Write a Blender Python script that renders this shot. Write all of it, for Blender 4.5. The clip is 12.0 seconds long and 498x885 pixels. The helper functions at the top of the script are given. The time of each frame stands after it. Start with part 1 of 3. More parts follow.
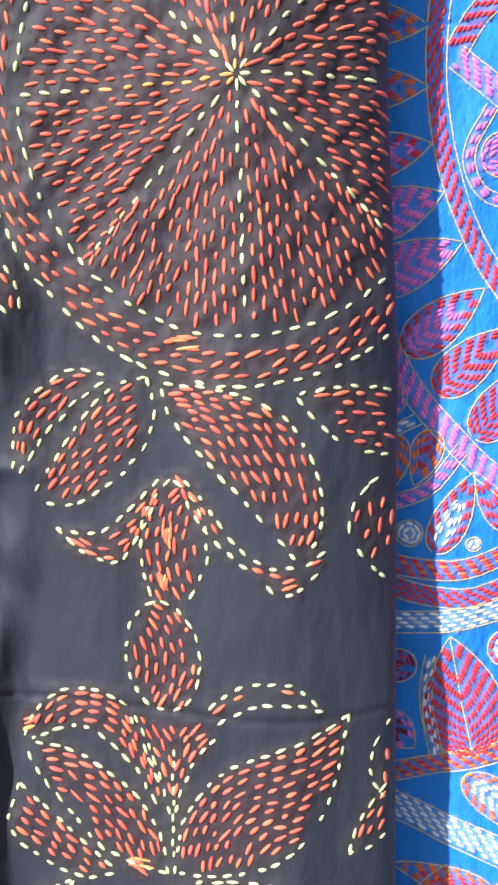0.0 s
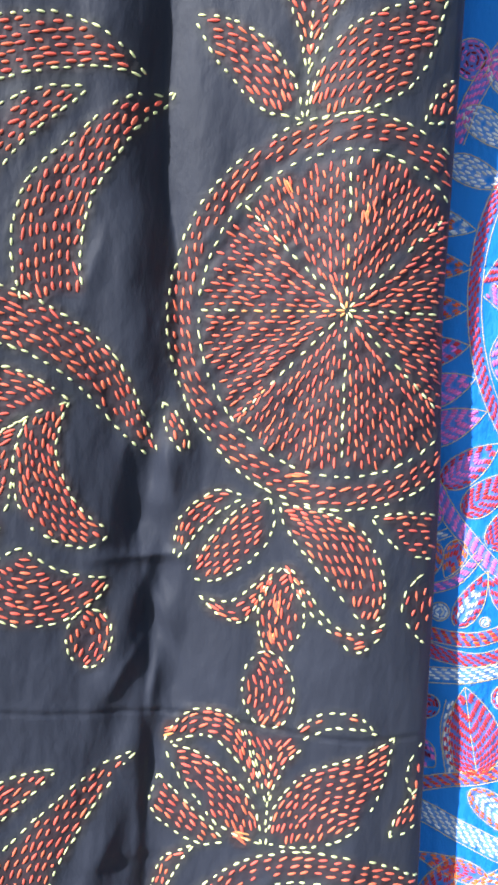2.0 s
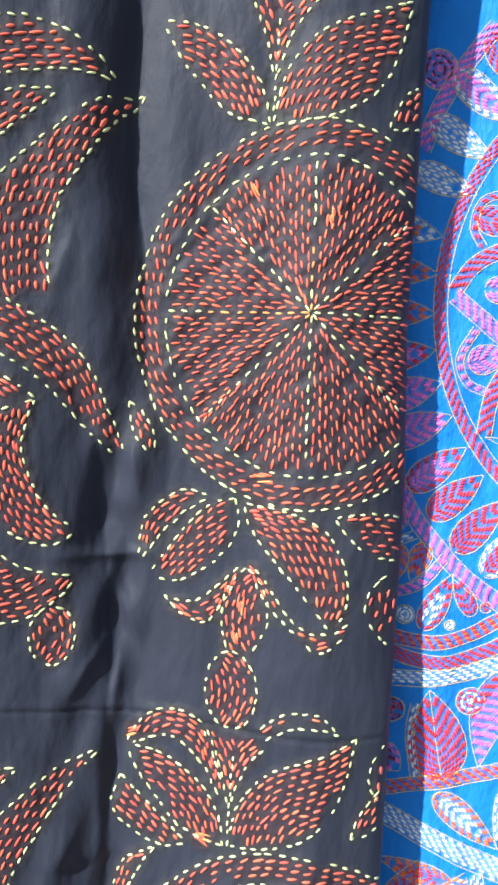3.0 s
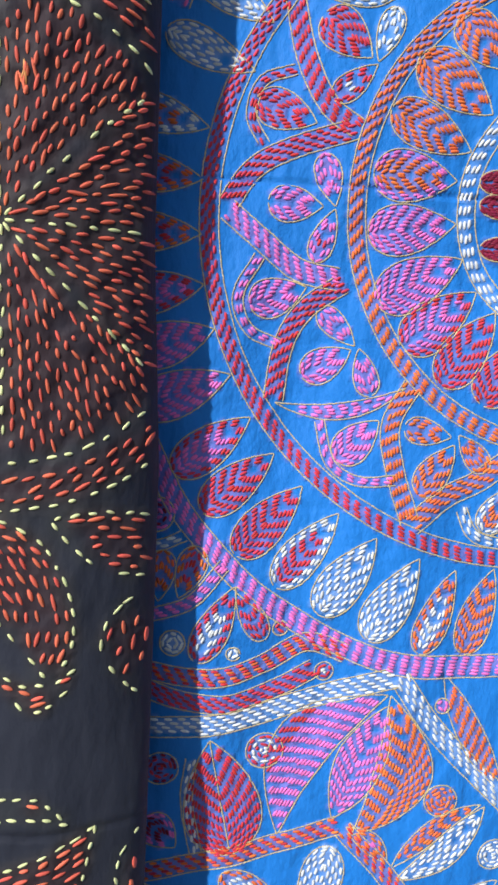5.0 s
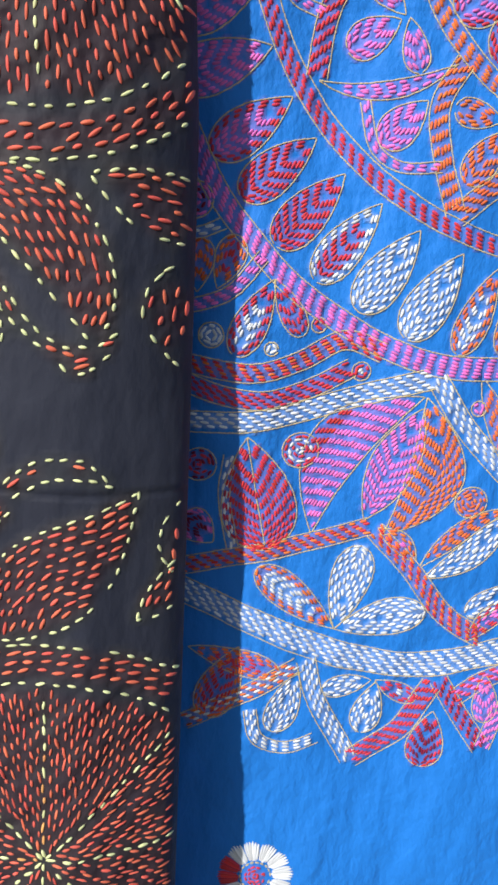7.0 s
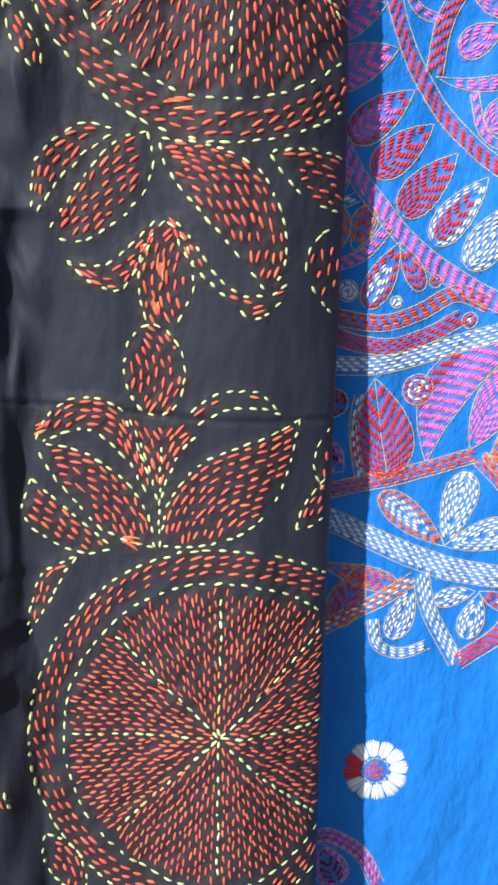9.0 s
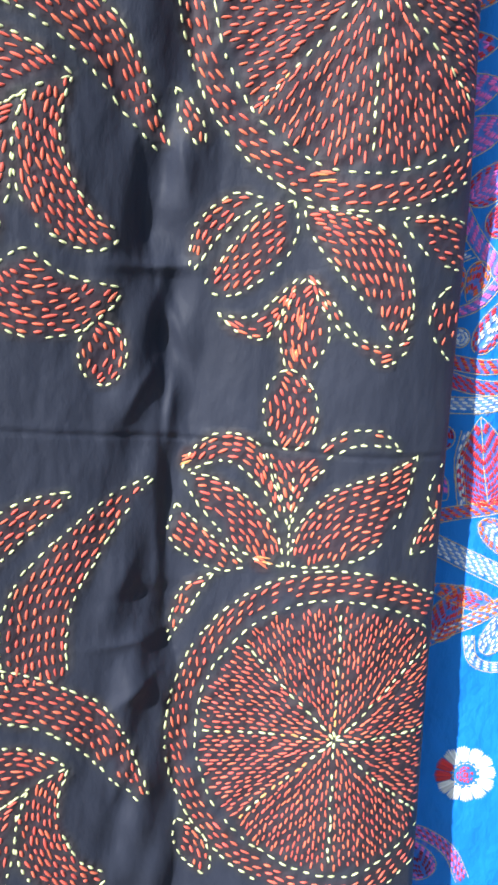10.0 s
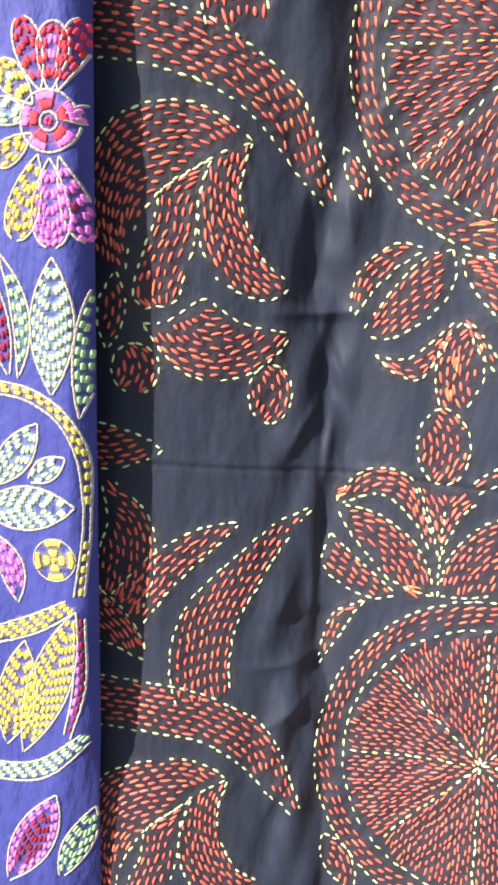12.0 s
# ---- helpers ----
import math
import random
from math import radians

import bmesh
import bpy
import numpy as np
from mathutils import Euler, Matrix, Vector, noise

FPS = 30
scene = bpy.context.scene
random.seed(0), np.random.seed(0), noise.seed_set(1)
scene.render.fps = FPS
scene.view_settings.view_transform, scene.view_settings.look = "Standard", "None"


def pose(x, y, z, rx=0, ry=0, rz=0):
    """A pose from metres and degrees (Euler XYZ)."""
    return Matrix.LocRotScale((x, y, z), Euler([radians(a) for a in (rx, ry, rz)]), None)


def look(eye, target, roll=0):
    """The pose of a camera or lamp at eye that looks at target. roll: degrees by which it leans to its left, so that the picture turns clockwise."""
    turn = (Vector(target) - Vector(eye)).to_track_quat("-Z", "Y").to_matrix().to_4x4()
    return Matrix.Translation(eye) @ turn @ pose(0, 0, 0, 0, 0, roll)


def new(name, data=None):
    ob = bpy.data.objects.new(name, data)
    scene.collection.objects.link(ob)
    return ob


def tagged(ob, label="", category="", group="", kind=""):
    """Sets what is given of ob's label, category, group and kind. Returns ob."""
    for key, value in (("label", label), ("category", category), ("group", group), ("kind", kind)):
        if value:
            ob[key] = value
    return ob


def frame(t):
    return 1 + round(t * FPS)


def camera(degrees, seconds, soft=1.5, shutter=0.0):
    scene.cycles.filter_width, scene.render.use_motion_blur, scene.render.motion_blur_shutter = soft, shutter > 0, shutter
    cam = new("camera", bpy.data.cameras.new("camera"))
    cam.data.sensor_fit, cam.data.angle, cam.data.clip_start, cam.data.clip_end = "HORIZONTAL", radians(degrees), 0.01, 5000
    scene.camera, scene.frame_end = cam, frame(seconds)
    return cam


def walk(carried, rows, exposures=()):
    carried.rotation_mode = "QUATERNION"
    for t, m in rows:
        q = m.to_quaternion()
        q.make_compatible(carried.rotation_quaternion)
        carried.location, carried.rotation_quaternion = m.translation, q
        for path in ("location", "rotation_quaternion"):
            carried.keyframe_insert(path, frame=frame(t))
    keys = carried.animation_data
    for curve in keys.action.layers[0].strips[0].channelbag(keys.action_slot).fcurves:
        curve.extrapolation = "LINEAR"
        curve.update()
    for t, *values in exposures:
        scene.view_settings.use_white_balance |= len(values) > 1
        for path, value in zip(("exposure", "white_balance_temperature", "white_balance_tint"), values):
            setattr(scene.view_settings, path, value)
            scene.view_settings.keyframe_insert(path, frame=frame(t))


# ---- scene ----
cam = camera(37.1, 12.0, soft=2.9)
PATH = [
    (0, (0.03, -0.008, 1.41), (-0.144, 1.973, 1.203), -0.9),
    (0.5, (0.017, -0.033, 1.418), (-0.16, 1.948, 1.215), 0.4),
    (1, (0.001, -0.071, 1.441), (-0.191, 1.912, 1.262), 0.5),
    (1.5, (-0.01, -0.138, 1.467), (-0.203, 1.848, 1.327), 1.4),
    (2, (-0.013, -0.159, 1.468), (-0.195, 1.829, 1.347), 2.4),
    (2.5, (-0.01, -0.167, 1.466), (-0.183, 1.823, 1.378), 3.0),
    (3, (0.006, -0.161, 1.461), (-0.164, 1.83, 1.376), 3.1),
    (3.5, (0.038, -0.134, 1.455), (-0.046, 1.863, 1.376), 2.6),
    (3.7, (0.049, -0.119, 1.454), (-0.017, 1.878, 1.374), 2.3),
    (5.3, (0.091, -0.017, 1.453), (0.213, 1.976, 1.331), 2.5),
    (5.5, (0.09, -0.018, 1.446), (0.206, 1.974, 1.315), 2.6),
    (6, (0.086, -0.018, 1.406), (0.184, 1.955, 1.095), 2.7),
    (6.2, (0.086, -0.017, 1.396), (0.182, 1.947, 1.029), 2.8),
    (6.5, (0.092, -0.02, 1.38), (0.167, 1.938, 0.978), 3.0),
    (6.7, (0.09, -0.024, 1.37), (0.163, 1.928, 0.943), 3.0),
    (8.3, (0.02, -0.078, 1.321), (0.159, 1.882, 0.944), 0.6),
    (8.5, (0.014, -0.088, 1.324), (0.13, 1.872, 0.942), 0.8),
    (9, (-0.005, -0.105, 1.324), (0.096, 1.855, 0.939), 1.4),
    (9.5, (-0.042, -0.125, 1.333), (0.027, 1.836, 0.945), 2.1),
    (10, (-0.063, -0.147, 1.353), (-0.055, 1.813, 0.957), 2.2),
    (10.5, (-0.088, -0.154, 1.363), (-0.146, 1.806, 0.971), 2.3),
    (11, (-0.091, -0.157, 1.364), (-0.18, 1.804, 0.978), 2.2),
    (11.5, (-0.097, -0.155, 1.367), (-0.217, 1.805, 0.989), 2.1),
    (12, (-0.114, -0.175, 1.371), (-0.31, 1.78, 1.0), 1.6),
]
walk(cam, [(t, look(eye, target, roll)) for t, eye, target, roll in PATH],
     [(0, 1.0, 6450, 11), (0.7, 1.14, 6550, 12), (2.0, 1.1, 6200, 8), (2.6, 1.08, 6150, 7), (3.3, 0.72, 6250, 5), (3.7, 0.28, 6350, 6), (5.3, -0.04, 6450, 10), (6.7, -0.06, 6500, 12),
      (8.3, 0.16, 6350, 9), (9.5, 0.40, 6300, 9), (10.0, 0.95, 6050, 9), (10.5, 1.01, 5800, 8), (11.4, 1.06, 5900, 8), (12.0, 1.16, 6500, 10)])

# ---- light: sun from the front and a little from the left, and open sky ----
SUN_AZ, SUN_EL = 40.0, 30.0
world = bpy.data.worlds.new("sky")
scene.world = world
world.use_nodes = True
wn = world.node_tree.nodes
sky = wn.new("ShaderNodeTexSky")
sky.sky_type, sky.sun_disc = "NISHITA", False
sky.sun_elevation, sky.sun_rotation = radians(SUN_EL), radians(180 + SUN_AZ)
world.node_tree.links.new(sky.outputs[0], wn["Background"].inputs[0])
wn["Background"].inputs[1].default_value = 0.07
sun = new("sun", bpy.data.lights.new("sun", "SUN"))
sun.data.energy, sun.data.angle, sun.data.color = 4.4, radians(1.0), (1.0, 0.97, 0.94)
to_sun = Vector((-math.sin(radians(SUN_AZ)) * math.cos(radians(SUN_EL)), -math.cos(radians(SUN_AZ)) * math.cos(radians(SUN_EL)), math.sin(radians(SUN_EL))))
sun.matrix_world = look(to_sun * 6, (0, 0, 0))


# ---- materials ----
def material(name, rgb, rough=0.6, vary=0.12, sheen=0.0, spec=0.4, weave=0.0, pucker=0.0, stain=0.15, island=False, drape=0.0, quilt=0.0, reverse=0.0):
    m = bpy.data.materials.new(name)
    m.use_nodes = True
    n, l = m.node_tree.nodes, m.node_tree.links
    b = n["Principled BSDF"]
    b.inputs["Roughness"].default_value = rough
    b.inputs["Specular IOR Level"].default_value = spec
    b.inputs["Sheen Weight"].default_value = sheen
    b.inputs["Sheen Roughness"].default_value = 0.4
    co = n.new("ShaderNodeTexCoord")
    big = n.new("ShaderNodeTexNoise")
    big.inputs["Scale"].default_value, big.inputs["Detail"].default_value = 22.0, 5.0
    l.new(co.outputs["Object"], big.inputs["Vector"])
    hsv = n.new("ShaderNodeHueSaturation")
    hsv.inputs["Color"].default_value = (*rgb, 1)
    rng = n.new("ShaderNodeMapRange")
    rng.inputs["To Min"].default_value, rng.inputs["To Max"].default_value = 1 - stain, 1 + stain
    if island:
        geo = n.new("ShaderNodeNewGeometry")
        l.new(geo.outputs["Random Per Island"], rng.inputs["Value"])
        rng.inputs["To Min"].default_value, rng.inputs["To Max"].default_value = 1 - vary, 1 + vary
        tint = n.new("ShaderNodeMath")
        tint.operation = "MULTIPLY"
        tint.inputs[1].default_value = 7.31
        l.new(geo.outputs["Random Per Island"], tint.inputs[0])
        wrap = n.new("ShaderNodeMath")
        wrap.operation = "FRACT"
        l.new(tint.outputs[0], wrap.inputs[0])
        hue = n.new("ShaderNodeMapRange")
        hue.inputs["To Min"].default_value, hue.inputs["To Max"].default_value = 0.493, 0.509
        l.new(wrap.outputs[0], hue.inputs["Value"])
        l.new(hue.outputs["Result"], hsv.inputs["Hue"])
    else:
        l.new(big.outputs["Fac"], rng.inputs["Value"])
    l.new(rng.outputs["Result"], hsv.inputs["Value"])
    l.new(hsv.outputs["Color"], b.inputs["Base Color"])
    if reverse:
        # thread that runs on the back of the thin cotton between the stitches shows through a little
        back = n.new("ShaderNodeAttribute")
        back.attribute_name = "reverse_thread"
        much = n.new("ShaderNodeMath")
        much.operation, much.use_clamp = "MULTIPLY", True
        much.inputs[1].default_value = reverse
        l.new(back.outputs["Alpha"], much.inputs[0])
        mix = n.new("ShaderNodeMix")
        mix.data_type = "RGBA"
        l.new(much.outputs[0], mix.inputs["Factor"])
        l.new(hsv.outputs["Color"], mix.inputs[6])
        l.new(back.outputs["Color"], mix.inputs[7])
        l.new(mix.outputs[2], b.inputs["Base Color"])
    last = None
    if drape:
        tall = n.new("ShaderNodeMapping")
        tall.inputs["Scale"].default_value = (1.0, 1.0, 0.4)
        l.new(co.outputs["Object"], tall.inputs["Vector"])
        dn = n.new("ShaderNodeTexNoise")
        dn.inputs["Scale"].default_value, dn.inputs["Detail"].default_value = 17.0, 3.0
        l.new(tall.outputs[0], dn.inputs["Vector"])
        last = n.new("ShaderNodeBump")
        last.inputs["Strength"].default_value, last.inputs["Distance"].default_value = drape, 0.014
        l.new(dn.outputs["Fac"], last.inputs["Height"])
    if pucker:
        stretch = n.new("ShaderNodeMapping")
        stretch.inputs["Scale"].default_value = (1.0, 1.0, 0.55)
        l.new(co.outputs["Object"], stretch.inputs["Vector"])
        pn = n.new("ShaderNodeTexNoise")
        pn.inputs["Scale"].default_value, pn.inputs["Detail"].default_value = 150.0, 3.0
        l.new(stretch.outputs[0], pn.inputs["Vector"])
        soft = n.new("ShaderNodeBump")
        soft.inputs["Strength"].default_value, soft.inputs["Distance"].default_value = pucker, 0.003
        l.new(pn.outputs["Fac"], soft.inputs["Height"])
        if last:
            l.new(last.outputs[0], soft.inputs["Normal"])
        last = soft
    if quilt:
        cells = n.new("ShaderNodeTexVoronoi")
        cells.feature = "SMOOTH_F1"
        cells.inputs["Scale"].default_value, cells.inputs["Smoothness"].default_value = 170.0, 0.6
        l.new(co.outputs["Object"], cells.inputs["Vector"])
        dimple = n.new("ShaderNodeBump")
        dimple.inputs["Strength"].default_value, dimple.inputs["Distance"].default_value = quilt, 0.002
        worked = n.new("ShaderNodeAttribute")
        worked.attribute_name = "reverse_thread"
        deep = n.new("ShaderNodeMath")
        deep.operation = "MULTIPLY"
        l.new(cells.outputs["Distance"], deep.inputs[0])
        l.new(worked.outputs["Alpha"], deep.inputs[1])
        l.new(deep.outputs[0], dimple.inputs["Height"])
        if last:
            l.new(last.outputs[0], dimple.inputs["Normal"])
        last = dimple
    if weave:
        threads = []
        for axis in ("X", "Z"):
            wv = n.new("ShaderNodeTexWave")
            wv.bands_direction = axis
            wv.inputs["Scale"].default_value, wv.inputs["Distortion"].default_value = 1100.0, 2.5
            l.new(co.outputs["Object"], wv.inputs["Vector"])
            threads.append(wv)
        add = n.new("ShaderNodeMath")
        l.new(threads[0].outputs["Fac"], add.inputs[0])
        l.new(threads[1].outputs["Fac"], add.inputs[1])
        bump = n.new("ShaderNodeBump")
        bump.inputs["Strength"].default_value, bump.inputs["Distance"].default_value = weave, 0.0003
        l.new(add.outputs[0], bump.inputs["Height"])
        if last:
            l.new(last.outputs[0], bump.inputs["Normal"])
        last = bump
    if island:
        fib = n.new("ShaderNodeTexNoise")
        fib.inputs["Scale"].default_value, fib.inputs["Detail"].default_value = 1400.0, 2.0
        l.new(co.outputs["Object"], fib.inputs["Vector"])
        last = n.new("ShaderNodeBump")
        last.inputs["Strength"].default_value, last.inputs["Distance"].default_value = 0.5, 0.0004
        l.new(fib.outputs["Fac"], last.inputs["Height"])
    if last:
        l.new(last.outputs[0], b.inputs["Normal"])
    return m


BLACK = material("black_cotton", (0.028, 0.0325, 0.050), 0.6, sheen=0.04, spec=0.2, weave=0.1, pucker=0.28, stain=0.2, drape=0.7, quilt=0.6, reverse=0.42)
BLUE = material("blue_cotton", (0.016, 0.215, 0.72), 0.62, sheen=0.05, spec=0.25, weave=0.12, pucker=0.6, stain=0.12, drape=0.75, quilt=0.7, reverse=0.22)
VIOLET = material("violet_cotton", (0.054, 0.060, 0.25), 0.62, sheen=0.05, spec=0.25, weave=0.12, pucker=0.6, stain=0.12, drape=0.75, quilt=0.7, reverse=0.22)
PLASTER = material("plaster", (0.55, 0.53, 0.5), 0.9, pucker=0.2)
CONCRETE = material("concrete", (0.13, 0.128, 0.126), 0.9, pucker=0.3)
WOOD = material("wood", (0.22, 0.13, 0.07), 0.6, pucker=0.2)


def thread(name, rgb):
    return material(name + "_thread", rgb, 0.6, vary=0.2, sheen=0.15, spec=0.3, island=True)


THREAD_RGB = {
    "scarlet": (0.80, 0.15, 0.095),
    "lime": (0.78, 0.84, 0.42),
    "red": (0.66, 0.045, 0.075),
    "pink": (0.86, 0.20, 0.62),
    "orange": (0.82, 0.18, 0.05),
    "amber": (0.86, 0.40, 0.14),
    "white": (0.76, 0.80, 0.82),
    "maroon": (0.24, 0.012, 0.05),
    "gold": (0.60, 0.50, 0.28),
    "yellow": (0.80, 0.60, 0.10),
    "cream": (0.60, 0.76, 0.46),
    "green": (0.42, 0.64, 0.30),
    "tan": (0.50, 0.43, 0.35),
}
THREADS = {name: thread(name, rgb) for name, rgb in THREAD_RGB.items()}


# ---- shapes of the hanging cloths ----
VIOLET_EDGE = -0.242


def sstep(v):
    v = np.clip(v, 0.0, 1.0)
    return v * v * (3 - 2 * v)


def black_edge(z):
    """The x at which the black cloth turns back round its fold."""
    return 0.067 - 0.005 * np.clip((np.asarray(z, float) - 1.42) / 0.1, 0, 1)


FOLD_Z = (1.03, 1.13, 1.20, 1.25, 1.32, 1.36, 1.40, 1.435, 1.465, 1.49, 1.55, 1.62)
FOLD_LEFT = (-0.120, -0.123, -0.130, -0.131, -0.132, -0.135, -0.140, -0.147, -0.156, -0.160, -0.160, -0.160)
FOLD_RIGHT = (-0.096, -0.096, -0.096, -0.096, -0.096, -0.096, -0.096, -0.103, -0.111, -0.117, -0.121, -0.128)
FOLD_SHARE = (1.0, 1.0, 1.0, 1.0, 1.0, 0.95, 0.70, 0.55, 0.40, 0.12, 0.0, 0.0)


# sharp creases in the crumpled strip: place, lean, height, and how wide and long they are
CREASES = (
    (-0.118, 1.366, 4, 0.0030, 0.004, 0.020), (-0.120, 1.345, 78, 0.0050, 0.006, 0.022), (-0.106, 1.330, 112, 0.0040, 0.006, 0.024),
    (-0.126, 1.296, 62, 0.0055, 0.007, 0.022), (-0.110, 1.282, 84, 0.0045, 0.005, 0.018), (-0.100, 1.262, 104, 0.0030, 0.005, 0.016),
    (-0.117, 1.205, 91, 0.0050, 0.005, 0.034), (-0.134, 1.180, 70, 0.0035, 0.010, 0.024), (-0.130, 1.137, 6, 0.0045, 0.006, 0.020),
    (-0.128, 1.104, 40, 0.0050, 0.007, 0.020), (-0.112, 1.085, 96, 0.0030, 0.005, 0.022), (-0.132, 1.050, 68, 0.0045, 0.007, 0.022),
    (-0.104, 1.420, 100, 0.0030, 0.005, 0.016), (-0.148, 1.540, 74, 0.0030, 0.008, 0.026), (-0.152, 1.590, 104, 0.0025, 0.008, 0.024),
)


def black_y(x, z):
    """Depth of the black cloth: a panel in front, two steep folds that meet, a flat panel and an edge that turns back."""
    x, z = np.asarray(x, float), np.asarray(z, float)
    low = sstep((1.475 - z) / 0.04)
    y = 0.303 - 0.13 * (z - 1.3) ** 2 - (0.009 + 0.004 * low) * sstep((-0.125 - x) / 0.055) - 0.015 * sstep((-0.15 - x) / 0.08)
    share = np.interp(z, FOLD_Z, FOLD_SHARE)
    wobble = (0.0012 + 0.0022 * low) * np.sin(z * 41 + 2 * np.sin(z * 17)) + 0.0012 * np.sin(z * 97 + 1)
    for crest, part in ((np.interp(z, FOLD_Z, FOLD_LEFT), share), (np.interp(z, FOLD_Z, FOLD_RIGHT), 1 - share)):
        d = np.clip((x - crest - wobble + 0.017) / 0.033, 0, 1)
        y = y - (0.021 - 0.004 * low) * part * (1 - d ** 2.0)
    valley = -0.110 + 0.006 * np.sin(z * 21 + 0.5) * low
    y = y + 0.003 * np.exp(-((x - valley) / 0.011) ** 2)
    near = np.exp(-((x + 0.122) / 0.026) ** 2) * (0.2 + 0.8 * low)
    y = y + near * (0.0022 * np.sin(z * 27 + x * 95) + 0.0018 * np.sin(z * 58 - x * 210 + 1.3) + 0.0009 * np.sin(z * 190 + x * 90) - 0.0014 * np.exp(-((z - 1.366) / 0.004) ** 2) + 0.0014 * np.exp(-((z - 1.165) / 0.005) ** 2))
    for xc, zc, lean, height, wide, long in CREASES:
        c, n = math.cos(radians(lean)), math.sin(radians(lean))
        across, along = (x - xc) * n - (z - zc) * c, (x - xc) * c + (z - zc) * n
        y = y - 1.25 * height * np.exp(-np.sqrt(across ** 2 + 1e-6) / wide) * np.exp(-(along / long) ** 2)
    y = y + 0.0007 * np.sin(x * 57 + np.sin(z * 11)) + 0.0005 * np.sin(x * 140 + 2 * np.sin(z * 7))
    # the quilted rounds pucker where the rows of stitches pull
    for zc in (1.52, 1.068):
        inside = sstep((0.113 - np.hypot(x, z - zc)) / 0.02)
        y = y + inside * (0.00045 * np.sin(x * 430 + 2.5 * np.sin(z * 95)) * np.sin(z * 310 + 2 * np.sin(x * 120)) + 0.0004 * np.sin(x * 190 - z * 240))
    zc = 1.256 + 0.075 * np.clip(-x, 0, 1)
    y = y + 0.0010 * np.exp(-((z - zc) / 0.0012) ** 2) - 0.0005 * np.exp(-((z - zc - 0.004) / 0.003) ** 2) * (1 + np.sin(x * 330) * near)
    d = np.clip(x - (black_edge(z) - 0.055), 0, 0.0548) / 0.055
    return y - 0.006 * np.exp(-((x - 0.01) / 0.03) ** 2) + 0.024 * (1 - np.sqrt(1 - d * d))


def blue_y(x, z):
    """Depth of the blue cloth, a nearly flat sheet with slow waves."""
    x, z = np.asarray(x, float), np.asarray(z, float)
    tuck = sum(a * np.exp(-((z - zc - 0.002 * np.sin(x * 12)) / 0.0009) ** 2) for zc, a in ((1.557, 0.0016), (1.481, 0.0004), (1.397, 0.0005)))
    return tuck + 0.351 + 0.010 * sstep((1.36 - z) / 0.2) - 0.06 * np.clip(0.13 - x, 0, 0.08) - 0.04 * np.clip(z - 1.45, 0, 0.3) + 0.0016 * np.sin(x * 60 + z * 9) + 0.0016 * np.sin(x * 23 - z * 31) + 0.0004 * np.sin(x * 190 - z * 60) + 0.0004 * np.sin(x * 110 + z * 150)


def violet_turn(z):
    """Where the violet cloth ends, and how wide and deep it turns back there; more towards its hem."""
    hem = sstep((1.12 - np.asarray(z, float)) / 0.07)
    return VIOLET_EDGE - 0.003 * hem, 0.014 + 0.018 * hem, 0.012 + 0.005 * hem


def violet_y(x, z):
    """Depth of the violet cloth, which curves back to its edge."""
    x, z = np.asarray(x, float), np.asarray(z, float)
    edge, w, deep = violet_turn(z)
    return 0.221 + 0.002 * np.sin(x * 40 + z * 6) + deep * np.clip((x - edge + w) / w, 0, 1.0) ** 1.9


def mesh_object(name, verts, faces, mats, slots=None, parent=None, smooth=True):
    me = bpy.data.meshes.new(name)
    me.from_pydata(verts.tolist(), [], faces.tolist())
    for m in mats:
        me.materials.append(m)
    if slots is not None:
        me.polygons.foreach_set("material_index", slots)
    if smooth:
        me.polygons.foreach_set("use_smooth", np.ones(len(me.polygons), bool))
    me.update()
    ob = new(name, me)
    ob.parent = parent
    return ob


def sheet(name, column, zs, mat):
    """A cloth of real thickness: column(z) gives the x and y of one level, all levels with the same count."""
    rows = np.array([np.column_stack([*column(z), np.full(len(column(z)[0]), z)]) for z in zs])
    nz, nx = rows.shape[:2]
    idx = np.arange(nz * nx).reshape(nz, nx)
    quads = np.stack([idx[:-1, :-1], idx[:-1, 1:], idx[1:, 1:], idx[1:, :-1]], -1).reshape(-1, 4)
    ob = mesh_object(name, rows.reshape(-1, 3), quads, [mat])
    thick = ob.modifiers.new("thickness", "SOLIDIFY")
    thick.thickness, thick.offset = 0.0006, -1.0
    return ob


LEVELS = np.concatenate([np.arange(0.70, 0.95, 0.006), np.arange(0.95, 1.75, 0.0016), np.arange(1.75, 1.962, 0.006)])


def black_column(z):
    edge, r = float(black_edge(z)), 0.055
    turn = np.linspace(0, math.pi / 2, 46)[:-1]
    xs = np.concatenate([np.linspace(-0.46, edge - r, 270)[:-1], edge - r + r * 0.9935 * np.sin(turn)])
    ys = black_y(xs, z)
    back = np.linspace(0, 0.16, 30) ** 1.5 * 2.5
    return np.concatenate([xs, edge - 0.0002 - back]), np.concatenate([ys, ys[-1] + 0.001 + 0.012 * (1 - np.exp(-back / 0.006))])


def blue_column(z):
    xs = np.arange(-0.06, 0.70, 0.002)
    return xs, blue_y(xs, z)


def violet_column(z):
    edge, w, _ = (float(v) for v in violet_turn(z))
    xs = np.concatenate([np.linspace(-0.66, edge - w, 140)[:-1], np.linspace(edge - w, edge, 30)])
    ys = violet_y(xs, z)
    back = np.linspace(0.001, 0.18, 30)
    return np.concatenate([xs, edge - back]), np.concatenate([ys, ys[-1] + 0.001 + 0.003 * (1 - np.exp(-back / 0.006))])


